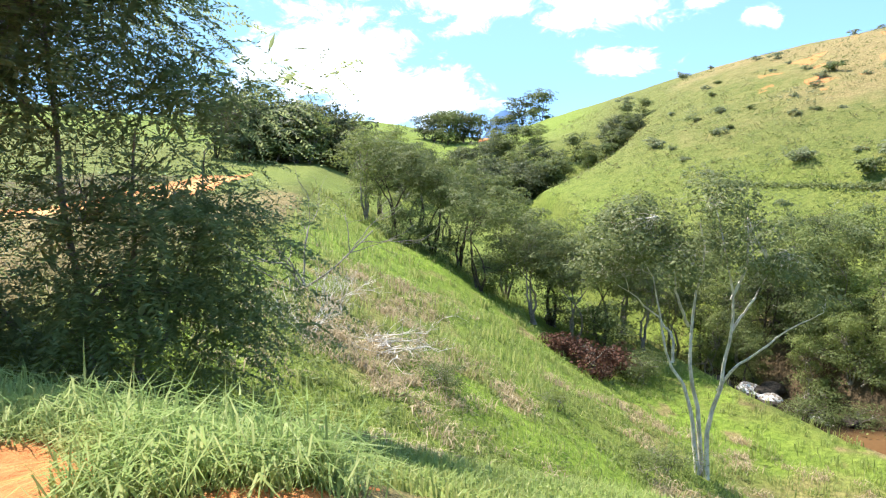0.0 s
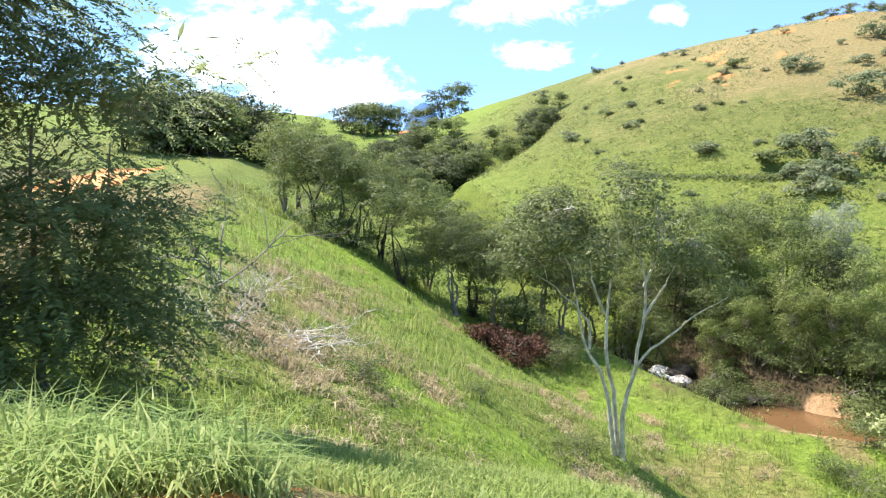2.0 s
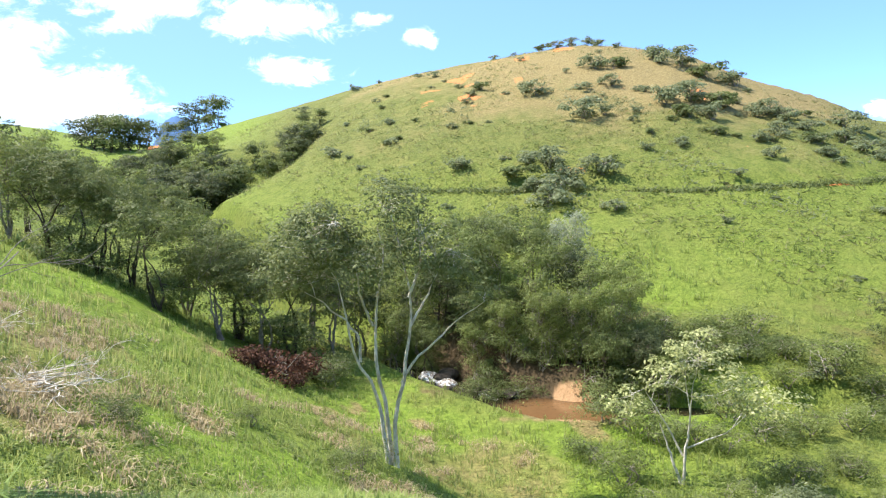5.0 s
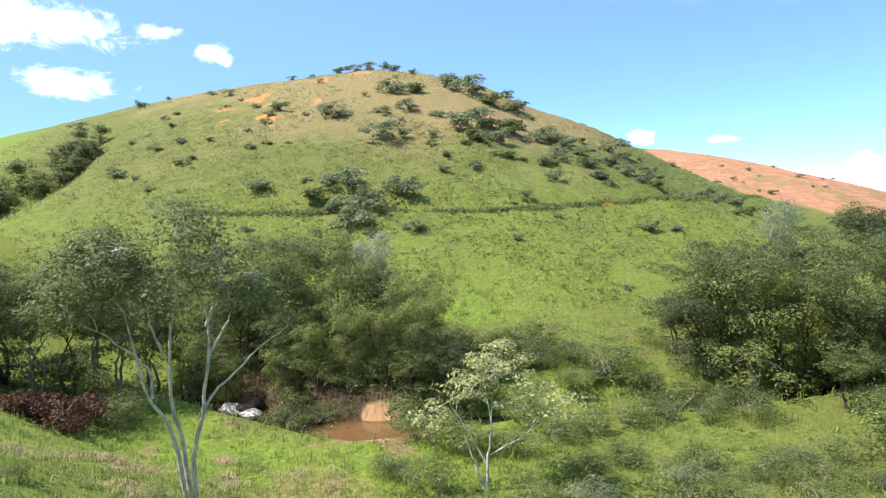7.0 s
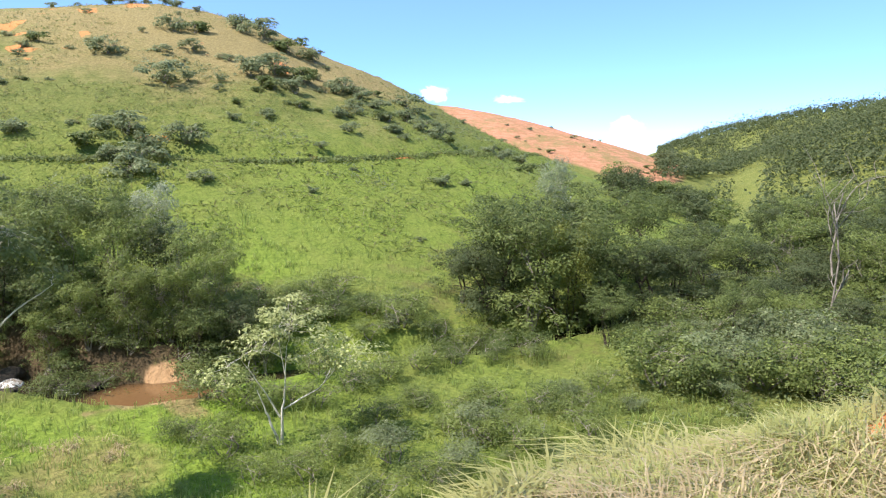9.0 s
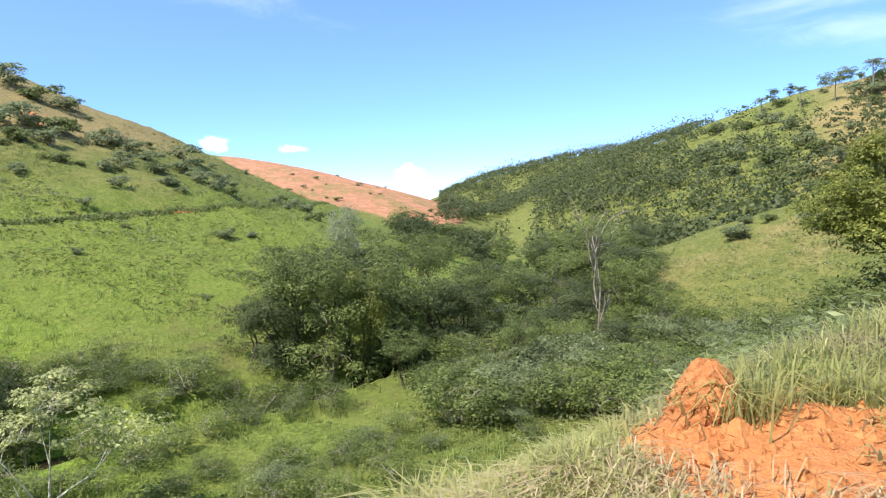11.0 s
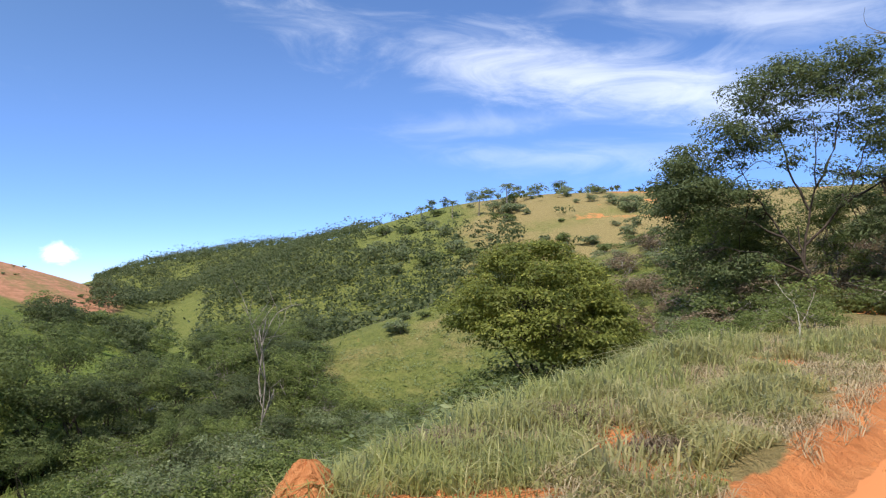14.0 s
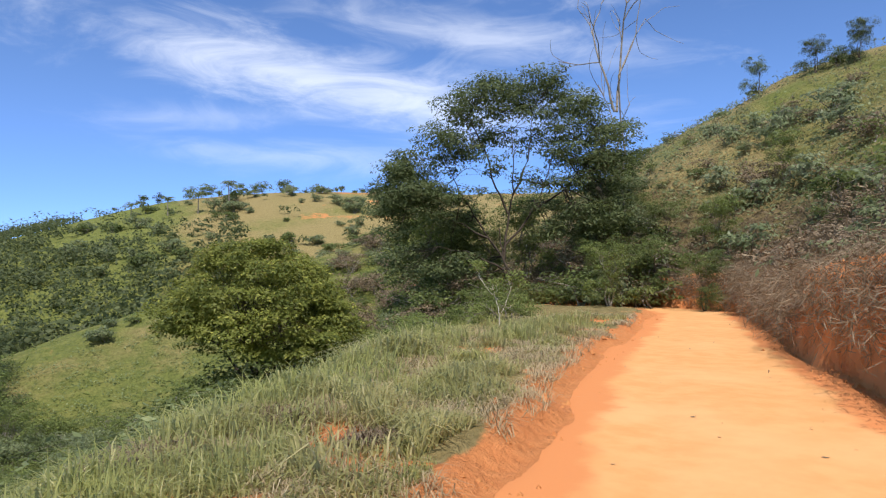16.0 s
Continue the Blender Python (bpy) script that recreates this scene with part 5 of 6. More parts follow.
palm = stand(palm_tree(401, 9.0), 107.7, 246, 0)
for b, d, size in ((103.2, 246, 0.75), (105.4, 240, 0.8), (100.6, 250, 0.7), (106.6, 236, 0.5)):
    again(palm, b, d, 70 * b, size)
for b, tall in ((104.8, 5), (105.7, 6), (106.3, 5), (108.6, 5), (109.6, 4.5), (110.2, 5.5), (111.9, 7), (113.6, 3), (114.4, 5), (115.2, 3.4), (118.2, 4), (119.0, 3), (102.5, 4.5), (101.4, 5)):
    WOODS.plant(b, 287, tall / 10, 1.2, 4 + int(10 * b) % 3, label="small dark tree on the grassy skyline")

# ---------------------------------------------------------------- dead bushes, mound, rocks, rapids
def dead_bush(name, label, bearing, distance, size, bark, seed, forks=4):
    rng = np.random.default_rng(seed)
    stems = [((rng.normal(0, 0.1), rng.normal(0, 0.1), 0), (rng.normal(0, 0.55), rng.normal(0, 0.45), rng.uniform(0.3, 0.8))) for _ in range(7)]
    t = bare_wood(name, label, size, stems, bark, seed, 0.014, forks, 0.3, "dead bush")
    return stand(t, bearing, distance, 0, 1, 0.05)


def branch_pile():
    """Bleached boughs thrown down on the grass."""
    rng = np.random.default_rng(61)
    stems = []
    for k in range(24):
        foot = np.array([rng.normal(0, 0.38), rng.normal(0, 0.22), rng.uniform(0.03, 0.24)])
        turn = rng.normal(0.5, 0.9) + (math.pi if k % 3 == 0 else 0)
        stems.append((tuple(foot), tuple(foot + rng.uniform(0.35, 0.9) * np.array([math.cos(turn), 0.6 * math.sin(turn), rng.uniform(-0.08, 0.2)]))))
    t = bare_wood("dead_branch_pile", "heap of bleached dead branches on the green slope", 1.7, stems, PALE_BARK, 61, 0.011, 2, 0.3, "branches", 2)
    stand(t, -5.2, 18.6, 10, 1, 0.02)


branch_pile()
dead_bush("dead_bush", "bleached twiggy dead bush on the slope", -9.4, 21.0, 1.2, PALE_BARK, 62)
dead_bush("dead_sapling", "leafless grey sapling bent over the grass slope", -12.2, 22.5, 2.5, GREY_BARK, 63, 3)
dead_bush("dead_bush", "thin dead bush on the slope", -11.2, 17.0, 1.1, PALE_BARK, 64)


def rusty_bushes():
    rng = random.Random(4)
    t = shrub(301, RUST_LEAF, "withered reddish brown bush by the stream bank", "withered_bush", 30, 30, 0.4, 0.3)
    stand(t, 12.4, 35.6, 0, 1.15)
    for b, d, s in ((10.4, 36.4, 0.85), (11.4, 36.0, 1.0), (13.4, 37.0, 1.1), (14.4, 38.6, 0.95), (9.6, 36.0, 0.6), (13.0, 34.6, 0.6), (15.2, 39.0, 0.7)):
        again(t, b, d, rng.uniform(0, 360), s)


rusty_bushes()


def lumpy(name, label, x, y, z, size, mat, seed, rough=0.22, category="rock", rows=18, cols=26):
    """A rough stone or heap of earth."""
    a, t = np.meshgrid(np.linspace(0, 2 * np.pi, cols, endpoint=False), np.linspace(0.02, np.pi - 0.02, rows))
    p = np.stack([np.sin(t) * np.cos(a), np.sin(t) * np.sin(a), np.cos(t)], -1).reshape(-1, 3)
    bump = 1 + rough * fbm(p[:, 0] * 1.3 + seed * 3.1 + p[:, 2], p[:, 1] * 1.3 + p[:, 2] * 0.7, 0.9, 4, seed)
    ob = new(name, mesh_of(name, p * bump[:, None] * size, grid_faces(rows, cols, True)[:, ::-1], mat, True))
    ob.matrix_basis = pose(x, y, z, 0, 0, seed * 47 % 360)
    return tagged(ob, label, category)


def termite_mound():
    rows, cols = 60, 72
    a, t = np.meshgrid(np.linspace(0, 2 * np.pi, cols, endpoint=False), np.linspace(0, 1, rows))
    x0, y0 = 4.55, -0.66
    tall = 0.45
    r = 0.03 + 0.175 * (1 - t ** 3.0) ** 0.5 + 0.13 * (1 - t) ** 1.6 + 0.55 * np.maximum(0, 0.16 - t) ** 0.8
    lump = 1 + 0.15 * fbm(np.cos(a) * 1.2 + 3 + t * 2, np.sin(a) * 1.2 + t * 3, 0.55, 4, 91) + 0.17 * fbm(np.cos(a) * 5 + t * 9, np.sin(a) * 5 + t * 7, 0.8, 4, 92)
    r = 0.82 * r * lump * np.where(t > 0.985, 0.2, 1)
    z = tall * t + 0.03 * fbm(np.cos(a) * 3, np.sin(a) * 3, 0.7, 3, 93) * t - 0.05
    v = np.stack([r * np.cos(a) + 0.04 * t, 1.1 * r * np.sin(a), z], -1).reshape(-1, 3)
    ob = new("termite_mound", mesh_of("termite_mound", v, grid_faces(rows, cols, True), MOUND, True))
    ob.matrix_basis = pose(x0, y0, height(x0, y0) - 0.06)
    tagged(ob, "crumbly orange termite mound on the grassy verge", "termite mound")


termite_mound()


def stream_rocks():
    rng = random.Random(8)
    for k, (x, y, s) in enumerate(((20.6, 33.9, 0.4), (20.0, 35.8, 0.5), (17.2, 37.6, 0.3), (16.0, 39.9, 0.9), (18.3, 38.4, 0.5), (19.6, 35.2, 0.45), (15.4, 40.6, 0.6), (17.6, 36.4, 0.4), (19.0, 38.9, 0.7))):
        lumpy("rock", "wet dark boulder in the stream", x, y, -10.55 + 0.06 * (y - 33), (s * rng.uniform(0.9, 1.7), s, s * rng.uniform(0.45, 0.7)), ROCK, k + 3, 0.5)


def cascade(low, high, wide, seed):
    mid, out = along_line([p for p in RIVER if low < p[1] < high and p[0] < 40], 0.1)
    across = np.linspace(-wide, wide, 18)
    edge = np.abs(np.tile(across, len(mid))) / wide
    x, y = (mid[:, :1] + out[:, :1] * across).ravel(), (mid[:, 1:] + out[:, 1:] * across).ravel()
    ends = np.repeat(np.minimum(np.arange(len(mid)), len(mid) - 1 - np.arange(len(mid))) / len(mid), len(across))
    z = -10.52 + 0.10 * (y - 34) + 0.14 * fbm(x, y, 0.6, 4, seed) - 0.45 * edge ** 3 - 0.5 * step(0.14, 0.0, ends)
    tagged(new("cascade", mesh_of("cascade", np.stack([x, y, z], 1), grid_faces(len(mid), len(across)), FOAM, True)), "white water tumbling over dark rocks", "rapids")


stream_rocks()
cascade(36.6, 40.4, 0.6, 95)
cascade(33.4, 35.6, 0.34, 96)


def clods():
    """Crumbs of earth along the road's edges."""
    rng = np.random.default_rng(71)
    mid, out = along_line([p for p in ROAD if math.hypot(*p) < 40], 0.05)
    k = rng.integers(0, len(mid), 2600)
    side = np.where(rng.uniform(size=2600) < 0.72, 1, -1)
    off = side * (1.95 + rng.normal(0.15, 0.28, 2600))
    x, y = mid[k, 0] + out[k, 0] * off, mid[k, 1] + out[k, 1] * off
    near = (np.hypot(x, y) < 34) & (np.hypot(x, y) > 1.5)
    x, y = np.concatenate([x[near], rng.normal(4.1, 0.55, 420)]), np.concatenate([y[near], rng.normal(-0.8, 0.4, 420)])
    z, _ = land(x, y)
    size = rng.gamma(1.6, 0.011, len(x)) + 0.006
    shape = np.array([[1, 0, 0], [0, 1, 0], [-1, 0, 0], [0, -1, 0], [0, 0, 1], [0, 0, -1]], float)
    v = np.stack([x, y, z], 1)[:, None] + shape * size[:, None, None] * rng.uniform(0.6, 1.4, (len(x), 6, 1))
    f = np.array([[0, 1, 4], [1, 2, 4], [2, 3, 4], [3, 0, 4], [1, 0, 5], [2, 1, 5], [3, 2, 5], [0, 3, 5]])
    tagged(new("clods", mesh_of("clods", v.reshape(-1, 3), (np.arange(len(x))[:, None, None] * 6 + f).reshape(-1, 3), CLOD)), "loose orange clods along the road edge", "earth", kind="stuff")


clods()


# ---------------------------------------------------------------- undergrowth that nobody could count
def undergrowth(name, label, x, y, size, leaf_size, per, leaf, seed, flat=0.5, aspect=0.45, tall=0.7):
    """Low leafy clumps at the given places, all in one."""
    rng = np.random.default_rng(seed)
    z, _ = land(x, y)
    ball = in_ball(len(x) * per, rng, 0.35).reshape(len(x), per, 3)
    ball[..., 2] = np.abs(ball[..., 2]) * tall
    size = size * rng.uniform(0.5, 1.4, len(x))
    c = np.stack([x, y, z], 1)[:, None] + ball * size[:, None, None]
    v, f = leaves(c.reshape(-1, 3), leaf_size, rng, aspect, 0.0, flat, out=ball.reshape(-1, 3) + [0, 0, 0.15] if flat > 0.3 else None)
    tagged(new(name, mesh_of(name, v, f, leaf)), label, "undergrowth", kind="stuff")


def hanging_brush():
    """Dry twigs and straw that hang from the lip of the cut."""
    rng = np.random.default_rng(139)
    mid, out = along_line([p for p in ROAD if p[1] < -2 and math.hypot(*p) < 62], 0.05)
    n = 4400
    k, off = rng.integers(0, len(mid), n), rng.uniform(2.0, 3.7, n)
    x, y = mid[k, 0] + out[k, 0] * off, mid[k, 1] + out[k, 1] * off
    z, _ = land(x, y)
    on = z > 1.15
    k, x, y, z = k[on], x[on], y[on], z[on]
    lean = rng.uniform(0.0, 0.6, len(x))
    foot = np.stack([x - out[k, 0] * lean, y - out[k, 1] * lean, z - 2.1 * lean * rng.uniform(0.2, 1.2, len(x)) + 0.05], 1)
    per = 36
    far = np.hypot(x, y)
    ball = in_ball(len(x) * per, rng, 0.2).reshape(len(x), per, 3) * [1, 1, 0.9]
    c = foot[:, None] + ball * (rng.uniform(0.25, 0.6, len(x)) * (0.8 + far / 60))[:, None, None]
    v, f = leaves(c.reshape(-1, 3), np.repeat(0.19 * (0.75 + far / 33), per), rng, 0.055, 0.7, 0.1)
    tagged(new("hanging_brush", mesh_of("hanging_brush", v, f, STRAW_LEAF)), "dry brown brush hanging over the road cut", "undergrowth", kind="stuff")


def all_undergrowth():
    rng = np.random.default_rng(131)
    # the hillside above the road
    n = 12000
    b, d = rng.uniform(124, 168, n), np.exp(rng.uniform(math.log(8), math.log(105), n))
    x, y = d * np.sin(np.radians(b)), d * np.cos(np.radians(b))
    z, k = land(x, y)
    w = k["w"]
    on = (w > 2.7) & (value_noise(x / 6, y / 6, 141) > 0.45 * step(22, 40, w)) & (rng.uniform(size=n) < 0.95 - 0.45 * step(24, 40, w))
    x, y, w, d = x[on], y[on], w[on], d[on]
    dry = rng.uniform(size=len(x)) < 0.9 - 0.62 * step(6, 13, w)
    near = d < 20
    undergrowth("dry_brush", "tangled brown dry brush over the cut bank", x[dry & near], y[dry & near], 0.5, 0.10, 60, STRAW_LEAF, 132, 0.1, 0.2, 1.1)
    undergrowth("dry_undergrowth", "brown dry undergrowth on the steep hillside", x[dry & ~near], y[dry & ~near], 1.1, 0.27, 15, STRAW_LEAF, 140, 0.2, 0.25, 0.9)
    undergrowth("bank_weeds", "small-leaved green weeds on the cut bank", x[~dry & near], y[~dry & near], 0.5, 0.09, 50, SHRUB_LEAF, 154, 0.5, 0.4)
    undergrowth("hillside_undergrowth", "mixed olive green undergrowth on the steep hillside", x[~dry & ~near], y[~dry & ~near], 1.15, 0.29, 15, SHRUB_LEAF, 133, 0.5, 0.4)
    hanging_brush()
    # tall weeds where the verge tips over
    b, d = rng.uniform(96, 136, 1500), np.exp(rng.uniform(math.log(7), math.log(46), 1500))
    x, y = d * np.sin(np.radians(b)), d * np.cos(np.radians(b))
    _, k = land(x, y)
    on = (k["s"] > 1.6) & (k["s"] < 9)
    undergrowth("brow_weeds", "leafy green weeds below the verge", x[on], y[on], 0.55, 0.13, 34, THICKET_LEAF, 151, 0.5, 0.35, 1.1)
    # rank weeds on the slope under the verge
    b, d = rng.uniform(36, 96, 1900), np.exp(rng.uniform(math.log(9), math.log(34), 1900))
    x, y = d * np.sin(np.radians(b)), d * np.cos(np.radians(b))
    _, k = land(x, y)
    on = (k["s"] > 3) & (k["bed"] < 0.1) & (value_noise(x / 3.5, y / 3.5, 153) > 0.42)
    undergrowth("rank_weeds", "rank mixed weeds under the road verge", x[on], y[on], 0.5, 0.15, 34, LIGHT_LEAF, 152, 0.5, 0.24, 1.4)
    # under the trees of the valley and along the stream
    b, d = rng.uniform(74, 110, 2600), np.exp(rng.uniform(math.log(16), math.log(75), 2600))
    x, y = d * np.sin(np.radians(b)), d * np.cos(np.radians(b))
    _, k = land(x, y)
    on = (k["s"] > 4.5) & (rng.uniform(size=len(x)) < 0.10 + 0.9 * step(27, 52, d + 9 * fbm(x, y, 6, 3, 105)))
    undergrowth("thicket", "dense green thicket filling the valley side", x[on], y[on], 0.85, 0.2, 22, THICKET_LEAF, 134, 0.6)
    pts = np.array([p for p in RIVER if 26 < p[1] < 90 and p[0] < 30])
    p = pts[rng.integers(0, len(pts), 900)]
    off = rng.choice([-1, 1], 900) * rng.uniform(2.2, 9, 900)
    x, y = p[:, 0] + off + rng.normal(0, 0.6, 900), p[:, 1] + rng.normal(0, 2.0, 900) + 0.3 * off
    bearing = np.degrees(np.arctan2(x, y))
    on = (off > 0) & (bearing > 16) | (bearing < 17) & (rng.uniform(size=900) < 0.3)
    undergrowth("stream_undergrowth", "dark leafy undergrowth on the stream banks", x[on], y[on], 0.8, 0.2, 24, RIVER_LEAF, 135, 0.6)
    # weeds along the cattle track and in the pasture
    b, d = rng.uniform(19, 70, 40000), rng.uniform(58, 120, 40000)
    x, y = d * np.sin(np.radians(b)), d * np.cos(np.radians(b))
    z, k = land(x, y)
    on = (k["track"] > 0.3) & (z > 0.3) & (value_noise(x / 4, y / 4, 142) > 0.25)
    some = (value_noise(x / 9, y / 9, 143) > 0.72) & (rng.uniform(size=len(x)) < 0.10)
    undergrowth("track_weeds", "dark weeds along the cattle track", x[on][:5200], y[on][:5200], 0.6, 0.26, 8, RIVER_LEAF, 136, 0.4)
    undergrowth("pasture_weeds", "low weeds scattered in the hill pasture", x[some], y[some], 0.5, 0.25, 9, SHRUB_LEAF, 137, 0.5)
    # tussocks that roughen the far pasture
    b, d = np.where(rng.uniform(size=30000) < 0.85, rng.uniform(9, 69, 30000), rng.uniform(91, 124, 30000)), np.exp(rng.uniform(math.log(54), math.log(150), 30000))
    x, y = d * np.sin(np.radians(b)), d * np.cos(np.radians(b))
    z, k = land(x, y)
    thick = fbm(x, y, 10, 4, 145)
    on = (z > -8.5) & (thick > -0.1) & (rng.uniform(size=len(x)) < 0.55)
    dull = rng.uniform(size=len(x)) < 0.3 + 0.5 * step(0, 12, z)
    undergrowth("pasture_tussocks", "dull olive grass tussocks on the far hillside", x[on & dull], y[on & dull], 0.34, 0.36, 5, PASTURE_TUFT, 146, 0.1, 0.2, 0.6)
    undergrowth("green_tussocks", "fresh green grass tussocks on the far hillside", x[on & ~dull], y[on & ~dull], 0.34, 0.38, 5, LIGHT_LEAF, 147, 0.1, 0.2, 0.6)
    # herbs on the near slope
    b, d = rng.uniform(-12, 80, 2000), np.exp(rng.uniform(math.log(11), math.log(40), 2000))
    x, y = d * np.sin(np.radians(b)), d * np.cos(np.radians(b))
    _, k = land(x, y)
    on = (k["s"] > 4) & (k["bed"] < 0.1) & (value_noise(x / 2.5, y / 2.5, 144) > 0.45)
    undergrowth("herbs", "broad-leaved herbs in the meadow grass", x[on], y[on], 0.32, 0.1, 26, LIGHT_LEAF, 138, 0.6)


all_undergrowth()


# ---------------------------------------------------------------- grass
def blades(x, y, long, wide, rng, lean=0.5, sink=0.02):
    """Bent grass blades of three triangles each."""
    n = len(x)
    z, _ = land(x, y)
    foot = np.stack([x, y, z - sink], 1)
    turn = rng.uniform(0, 2 * np.pi, n)
    way = np.stack([np.cos(turn), np.sin(turn), 0 * turn], 1)
    side = np.stack([-np.sin(turn), np.cos(turn), 0 * turn], 1) * (wide / 2)[:, None]
    out = (np.abs(rng.normal(lean, 0.35, n)) * long)[:, None]
    up = np.array([0, 0, 1.0]) * long[:, None]
    mid = foot + way * out * 0.32 + up * 0.62
    tip = foot + way * out + up * (1 - 0.42 * np.clip(out / long[:, None], 0, 1.3) ** 1.5)
    v = np.stack([foot - side, foot + side, mid + side * 0.85, mid - side * 0.85, tip], 1).reshape(-1, 3)
    f = np.array([[0, 1, 2], [0, 2, 3], [3, 2, 4]])
    return v, (np.arange(n)[:, None, None] * 5 + f).reshape(-1, 3)


def tufted(count, per, area, rng, spread):
    """Places of blades, gathered in tufts, inside an area given by bearings and distances."""
    b = rng.uniform(area[0], area[1], count)
    d = np.sqrt(rng.uniform(0, 1, count) * (area[3] ** 2 - area[2] ** 2) + area[2] ** 2) if area[4] else np.exp(rng.uniform(math.log(area[2]), math.log(area[3]), count))
    x, y = d * np.sin(np.radians(b)), d * np.cos(np.radians(b))
    tuft = np.repeat(np.arange(count), per)
    x = np.repeat(x, per) + rng.normal(0, spread, count * per)
    y = np.repeat(y, per) + rng.normal(0, spread, count * per)
    return x, y, tuft


def verge_grass():
    rng = np.random.default_rng(81)
    x, y, tuft = tufted(13000, 15, (50, 152, 2.0, 30, False), rng, 0.10)
    more = tufted(8000, 12, (104, 143, 6.0, 30, True), rng, 0.14)
    x, y, tuft = np.concatenate([x, more[0]]), np.concatenate([y, more[1]]), np.concatenate([tuft, more[2]])
    _, k = land(x, y)
    side = -k["w"]
    bare = bare_patch(x, y)
    thick = 1.25 * step(0.22, 0.7, value_noise(x / 0.8, y / 0.8, 84))
    on = (side > k["half"] + 0.35 + 0.6 * value_noise(x / 1.3, y / 1.3, 82)) & (k["s"] < 2.4) & (bare > 1.15 - 0.6 * rng.uniform(size=13000)[tuft] ** 3) & (np.degrees(np.arctan2(x, y)) > 50) & (rng.uniform(size=len(x)) < thick) & ((fbm(x, y, 0.9, 4, 97) < 0.12 + 0.4 * rng.uniform(size=len(x))) | (k["w"] < -5.3))
    x, y, tuft, s = x[on], y[on], tuft[on], k["s"][on]
    size = (0.05 + 0.40 * value_noise(x / 1.0, y / 1.0, 83) ** 2.2 * (0.5 + value_noise(x / 0.35, y / 0.35, 93)) + 0.07 * step(-0.8, 0.8, s)) * rng.uniform(0.5, 1.3, len(x))
    v, f = blades(x, y, size, rng.uniform(0.007, 0.019, len(x)) * (1 + 0.045 * np.hypot(x, y)), rng, 0.9)
    tagged(new("verge_grass", mesh_of("verge_grass", v, f, VERGE_GRASS)), "sunburnt green and straw grass along the road verge", "grass", kind="stuff")


def brow_grass():
    """Long bright blades where the verge tips over into the valley."""
    rng = np.random.default_rng(82)
    x, y, tuft = tufted(6800, 16, (40, 140, 2.2, 26, False), rng, 0.10)
    _, k = land(x, y)
    bearing = np.degrees(np.arctan2(x, y))
    inner = (value_noise(x / 0.9, y / 0.9, 98) > 0.58) & (k["s"] > -2.6)
    on = ((k["s"] > -0.7) & (value_noise(x / 0.8, y / 0.8, 104) > 0.5) | inner) & (k["s"] < 1.3) & (-k["w"] > k["half"] + 0.5) & (bearing > 55) & (bare_patch(x, y) > 1.05) & ((fbm(x, y, 0.9, 4, 97) < 0.15 + 0.3 * rng.uniform(size=len(x))) | (k["w"] < -5.3))
    inner = (k["s"] < -0.7)[on]
    x, y, bearing = x[on], y[on], bearing[on]
    low = 1 - 0.25 * step(-12, -2, bearing) * step(112, 92, bearing)
    size = rng.uniform(0.14, 0.52, len(x)) * np.where(inner, 0.4 * low ** 0.4, low) * (0.5 + 0.8 * value_noise(x / 1.1, y / 1.1, 86))
    size = size * (0.5 + 0.5 * step(3.5, 8, np.hypot(x, y)))
    v, f = blades(x, y, size, rng.uniform(0.004, 0.010, len(x)) * (1 + 0.10 * np.hypot(x, y)), rng, 0.8)
    tagged(new("long_grass", mesh_of("long_grass", v, f, BROW_GRASS)), "long bright green guinea grass at the brow", "grass", kind="stuff")


def meadow_grass():
    rng = np.random.default_rng(83)
    x, y, tuft = tufted(14500, 9, (-22, 122, 4.0, 60, False), rng, 0.16)
    z, k = land(x, y)
    thin = (np.degrees(np.arctan2(x, y)) < 48) | (np.degrees(np.arctan2(x, y)) > 68) & (np.hypot(x, y) < 34) | (np.random.default_rng(99).uniform(size=14500)[tuft] < 0.4)
    band = np.exp(-((x + 1.0 + 0.05 * y) / 1.9) ** 2) * step(13, 16, y) * step(33, 27, y) * value_noise(x / 1.3, y / 1.3, 88)
    on = (k["s"] > 1.2) & (k["bed"] < 0.2) & (z < 2) & (band < 0.3) & thin & (fbm(x, y, 2.2, 4, 101) < 0.32)
    x, y = x[on], y[on]
    far = np.hypot(x, y)
    size = (0.16 + 0.30 * value_noise(x / 3, y / 3, 85)) * rng.uniform(0.5, 1.3, len(x)) * (1 + 0.012 * far) * (0.45 + 0.55 * step(5, 14, far))
    v, f = blades(x, y, size, rng.uniform(0.008, 0.016, len(x)) * (1 + 0.06 * far), rng, 0.5)
    tagged(new("meadow_grass", mesh_of("meadow_grass", v, f, MEADOW)), "bright green meadow grass on the valley slope", "grass", kind="stuff")


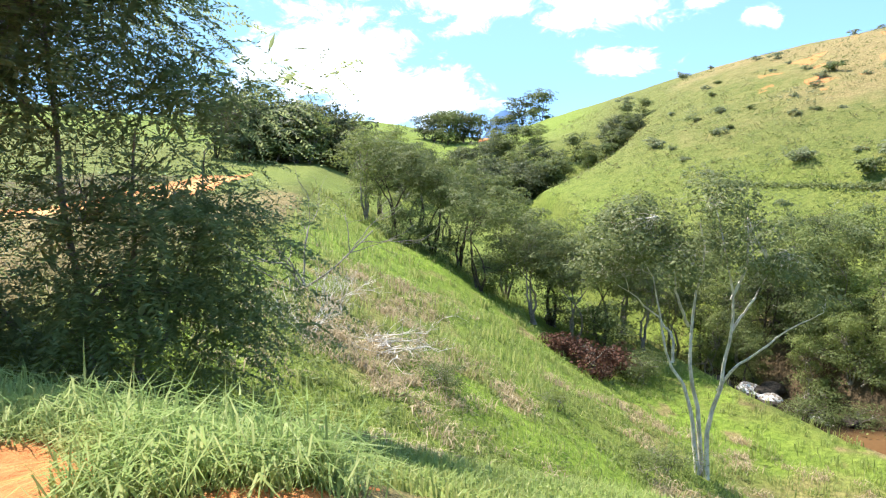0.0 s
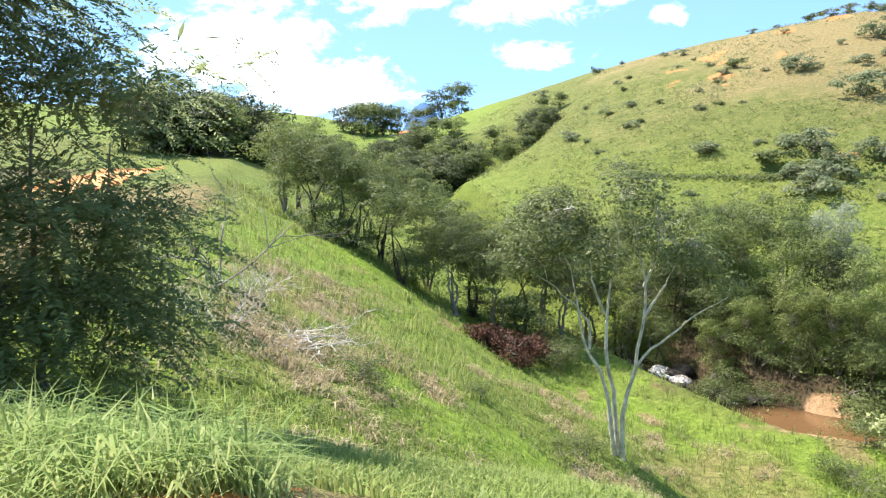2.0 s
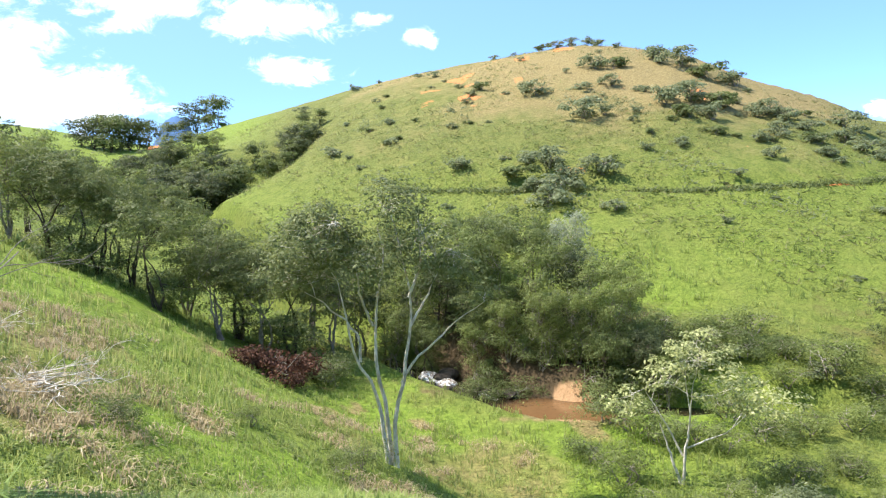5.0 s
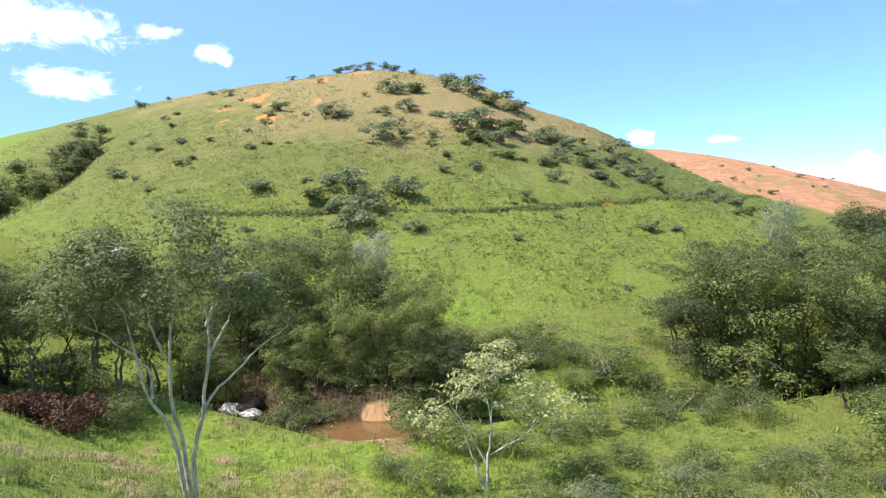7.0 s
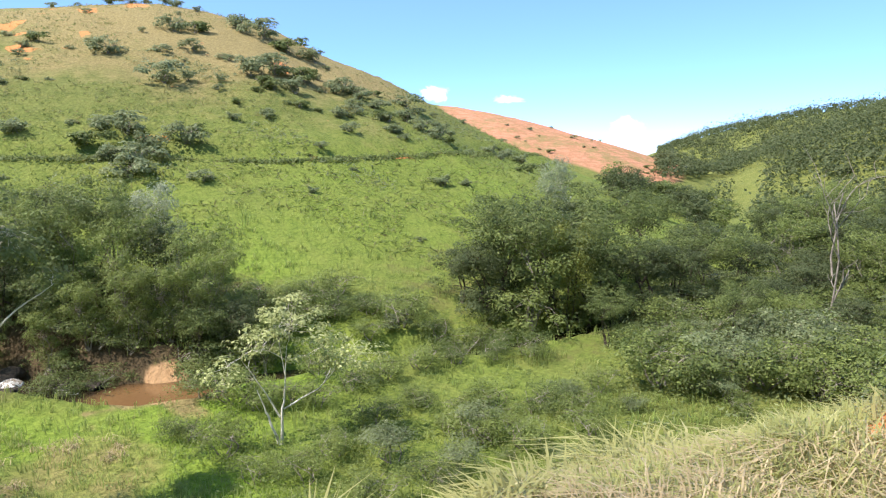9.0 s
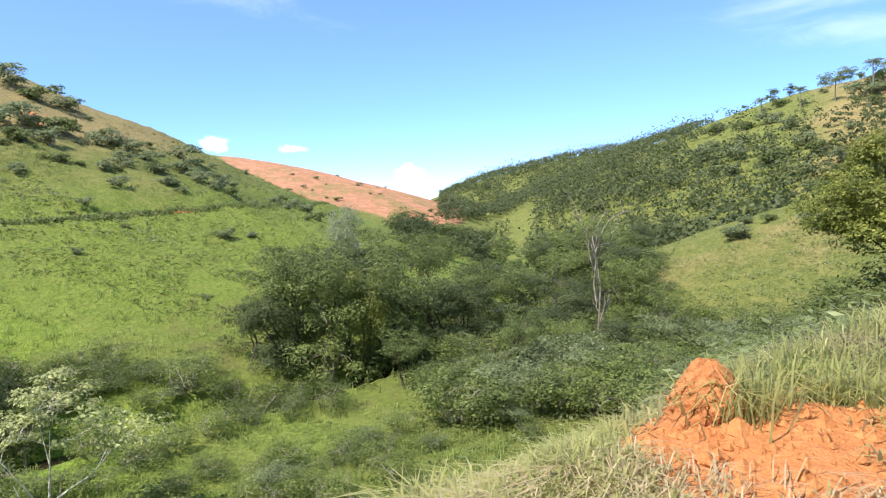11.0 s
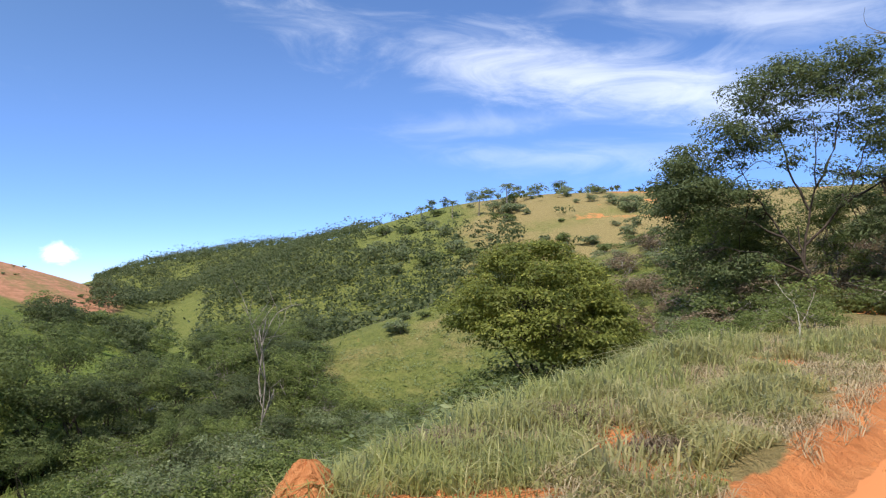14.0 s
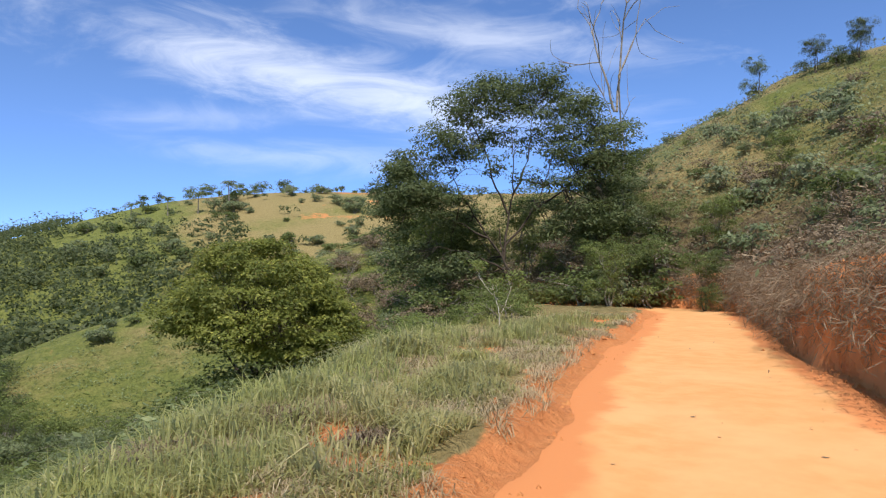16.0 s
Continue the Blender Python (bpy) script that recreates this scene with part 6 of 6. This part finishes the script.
def dry_tussocks():
    """Bleached clumps in the slope's grass."""
    rng = np.random.default_rng(84)
    n = 900
    x = rng.normal(0, 1.7, n) - 1.0 + 0.6 * rng.normal(0, 1, n)
    y = rng.uniform(12.5, 32, n)
    x = x - 0.05 * y
    more = np.stack([rng.uniform(-3, 16, 2600), rng.uniform(9, 30, 2600)], 1)
    more = more[fbm(more[:, 0], more[:, 1], 2.2, 4, 101) > 0.28]
    x, y = np.concatenate([x, more[:, 0]]), np.concatenate([y, more[:, 1]])
    keep = (value_noise(x / 1.3, y / 1.3, 88) > 0.42) | (np.arange(len(x)) >= n)
    x, y = np.repeat(x[keep], 14), np.repeat(y[keep], 14)
    x, y = x + rng.normal(0, 0.14, len(x)), y + rng.normal(0, 0.14, len(x))
    v, f = blades(x, y, rng.uniform(0.12, 0.42, len(x)), rng.uniform(0.012, 0.035, len(x)), rng, 1.1)
    tagged(new("dry_grass", mesh_of("dry_grass", v, f, STRAW)), "bleached dry grass clumps on the green slope", "grass", kind="stuff")


def left_clump():
    """Rank broad-bladed grass on the verge before the feathery tree."""
    rng = np.random.default_rng(86)
    x, y, _ = tufted(900, 22, (-42, -9, 3.2, 7.0, False), rng, 0.12)
    _, k = land(x, y)
    on = (-k["w"] > 2.4 + 0.5 * value_noise(x / 0.8, y / 0.8, 90)) & (k["s"] < 2.0) & (bare_patch(x, y) > 1.05)
    x, y = x[on], y[on]
    v, f = blades(x, y, np.where(rng.uniform(size=len(x)) < 0.12, 1.6, 1.0) * rng.uniform(0.10, 0.36, len(x)) * (0.35 + 0.75 * value_noise(x / 0.7, y / 0.7, 87)), rng.uniform(0.007, 0.017, len(x)), rng, 0.95)
    tagged(new("guinea_grass", mesh_of("guinea_grass", v, f, GRASS)), "rank broad-bladed green grass beside the road", "grass", kind="stuff")


def verge_straw():
    """Bent dead blades between the green ones."""
    rng = np.random.default_rng(87)
    x, y, _ = tufted(5600, 12, (52, 150, 2.2, 24, False), rng, 0.14)
    more = tufted(6400, 10, (104, 143, 6.0, 30, True), rng, 0.16)
    x, y = np.concatenate([x, more[0]]), np.concatenate([y, more[1]])
    _, k = land(x, y)
    on = (-k["w"] > k["half"] + 0.25) & (k["s"] < 1.4) & (value_noise(x / 1.4, y / 1.4, 89) > 0.36) & ((fbm(x, y, 0.9, 4, 97) < 0.3) | (k["w"] < -5.3)) & (bare_patch(x, y) > 1.05 - 0.9 * rng.uniform(size=len(x)) ** 3)
    x, y = x[on], y[on]
    v, f = blades(x, y, rng.uniform(0.06, 0.24, len(x)), rng.uniform(0.003, 0.007, len(x)) * (1 + 0.12 * np.hypot(x, y)), rng, 1.6)
    tagged(new("verge_straw", mesh_of("verge_straw", v, f, STRAW)), "bent dead straw lying on the verge", "grass", kind="stuff")


def fallen_leaves():
    rng = np.random.default_rng(88)
    mid, out = along_line([p for p in ROAD if math.hypot(*p) < 32 and p[1] < 0], 0.05)
    k = rng.integers(0, len(mid), 80)
    off = rng.uniform(-1.9, 1.9, 80)
    x, y = mid[k, 0] + out[k, 0] * off, mid[k, 1] + out[k, 1] * off
    z, _ = land(x, y)
    v, f = leaves(np.stack([x, y, z + 0.022], 1), 0.06, rng, 0.4, 0.0, 0.9)
    tagged(new("fallen_leaves", mesh_of("fallen_leaves", v, f, STRAW_LEAF)), "few brown leaves lying on the dirt road", "leaves", kind="stuff")


def grass_clump(label, bearing, distance, wide, tall, count, mat, seed, lean=0.9, broad=0.02):
    """One tussock of arching blades."""
    rng = np.random.default_rng(seed)
    x0, y0, _ = place(bearing, distance, 0)
    x, y = x0 + rng.normal(0, wide * 0.24, count), y0 + rng.normal(0, wide * 0.24, count)
    v, f = blades(x, y, tall * rng.uniform(0.45, 1.25, count), min(broad, 0.004 + 0.0014 * distance) * rng.uniform(0.6, 1.4, count), rng, lean, 0.04)
    base = np.array([x0, y0, height(x0, y0)])
    ob = new("grass_clump", mesh_of("grass_clump", v - base, f, mat))
    ob.matrix_basis = pose(*base)
    tagged(ob, label, "grass", "tussocks on the verge")


PALE_TUSSOCK, GREEN_TUSSOCK, DEAD_TUSSOCK = "pale arching tussock of half-dry grass on the verge", "bright green tussock of long grass on the verge", "dead grey-brown grass tussock on the verge"
for k, (b, d, wide, tall) in enumerate(((121.2, 13.6, 1.5, 0.75), (122.6, 14.2, 1.4, 0.7), (120.2, 15.0, 1.0, 0.6), (117.0, 9.5, 0.8, 0.4), (126.5, 9.0, 0.9, 0.36), (112.0, 7.4, 0.7, 0.36), (128.5, 12.5, 0.9, 0.4))):
    grass_clump(PALE_TUSSOCK, b, d, wide, tall, 420, VERGE_GRASS, 500 + k, 1.0, 0.026)
for k, (b, d, wide, tall) in enumerate(((104.0, 5.6, 0.7, 0.42), (100.0, 4.6, 0.6, 0.38), (109.5, 7.0, 0.9, 0.46), (114.5, 9.2, 1.0, 0.5), (88.0, 3.7, 0.5, 0.26), (76.0, 3.0, 0.4, 0.26), (131.5, 17.5, 1.4, 0.6), (133.5, 20.0, 1.6, 0.65), (135.0, 23.0, 1.6, 0.6), (124.8, 17.0, 1.5, 0.65), (118.6, 12.4, 1.2, 0.55), (107.0, 5.0, 0.5, 0.3))):
    grass_clump(GREEN_TUSSOCK, b, d, wide, tall, 360, BROW_GRASS, 540 + k, 0.75, 0.02)
for k, (b, d, wide, tall) in enumerate(((106.0, 6.6, 0.8, 0.34), (116.0, 7.6, 0.6, 0.26), (122.5, 6.8, 0.6, 0.22), (98.5, 5.4, 0.5, 0.24))):
    grass_clump(DEAD_TUSSOCK, b, d, wide, tall, 420, STRAW_LEAF, 580 + k, 1.2, 0.012)
left_clump()
verge_straw()
fallen_leaves()
verge_grass()
brow_grass()
meadow_grass()
dry_tussocks()
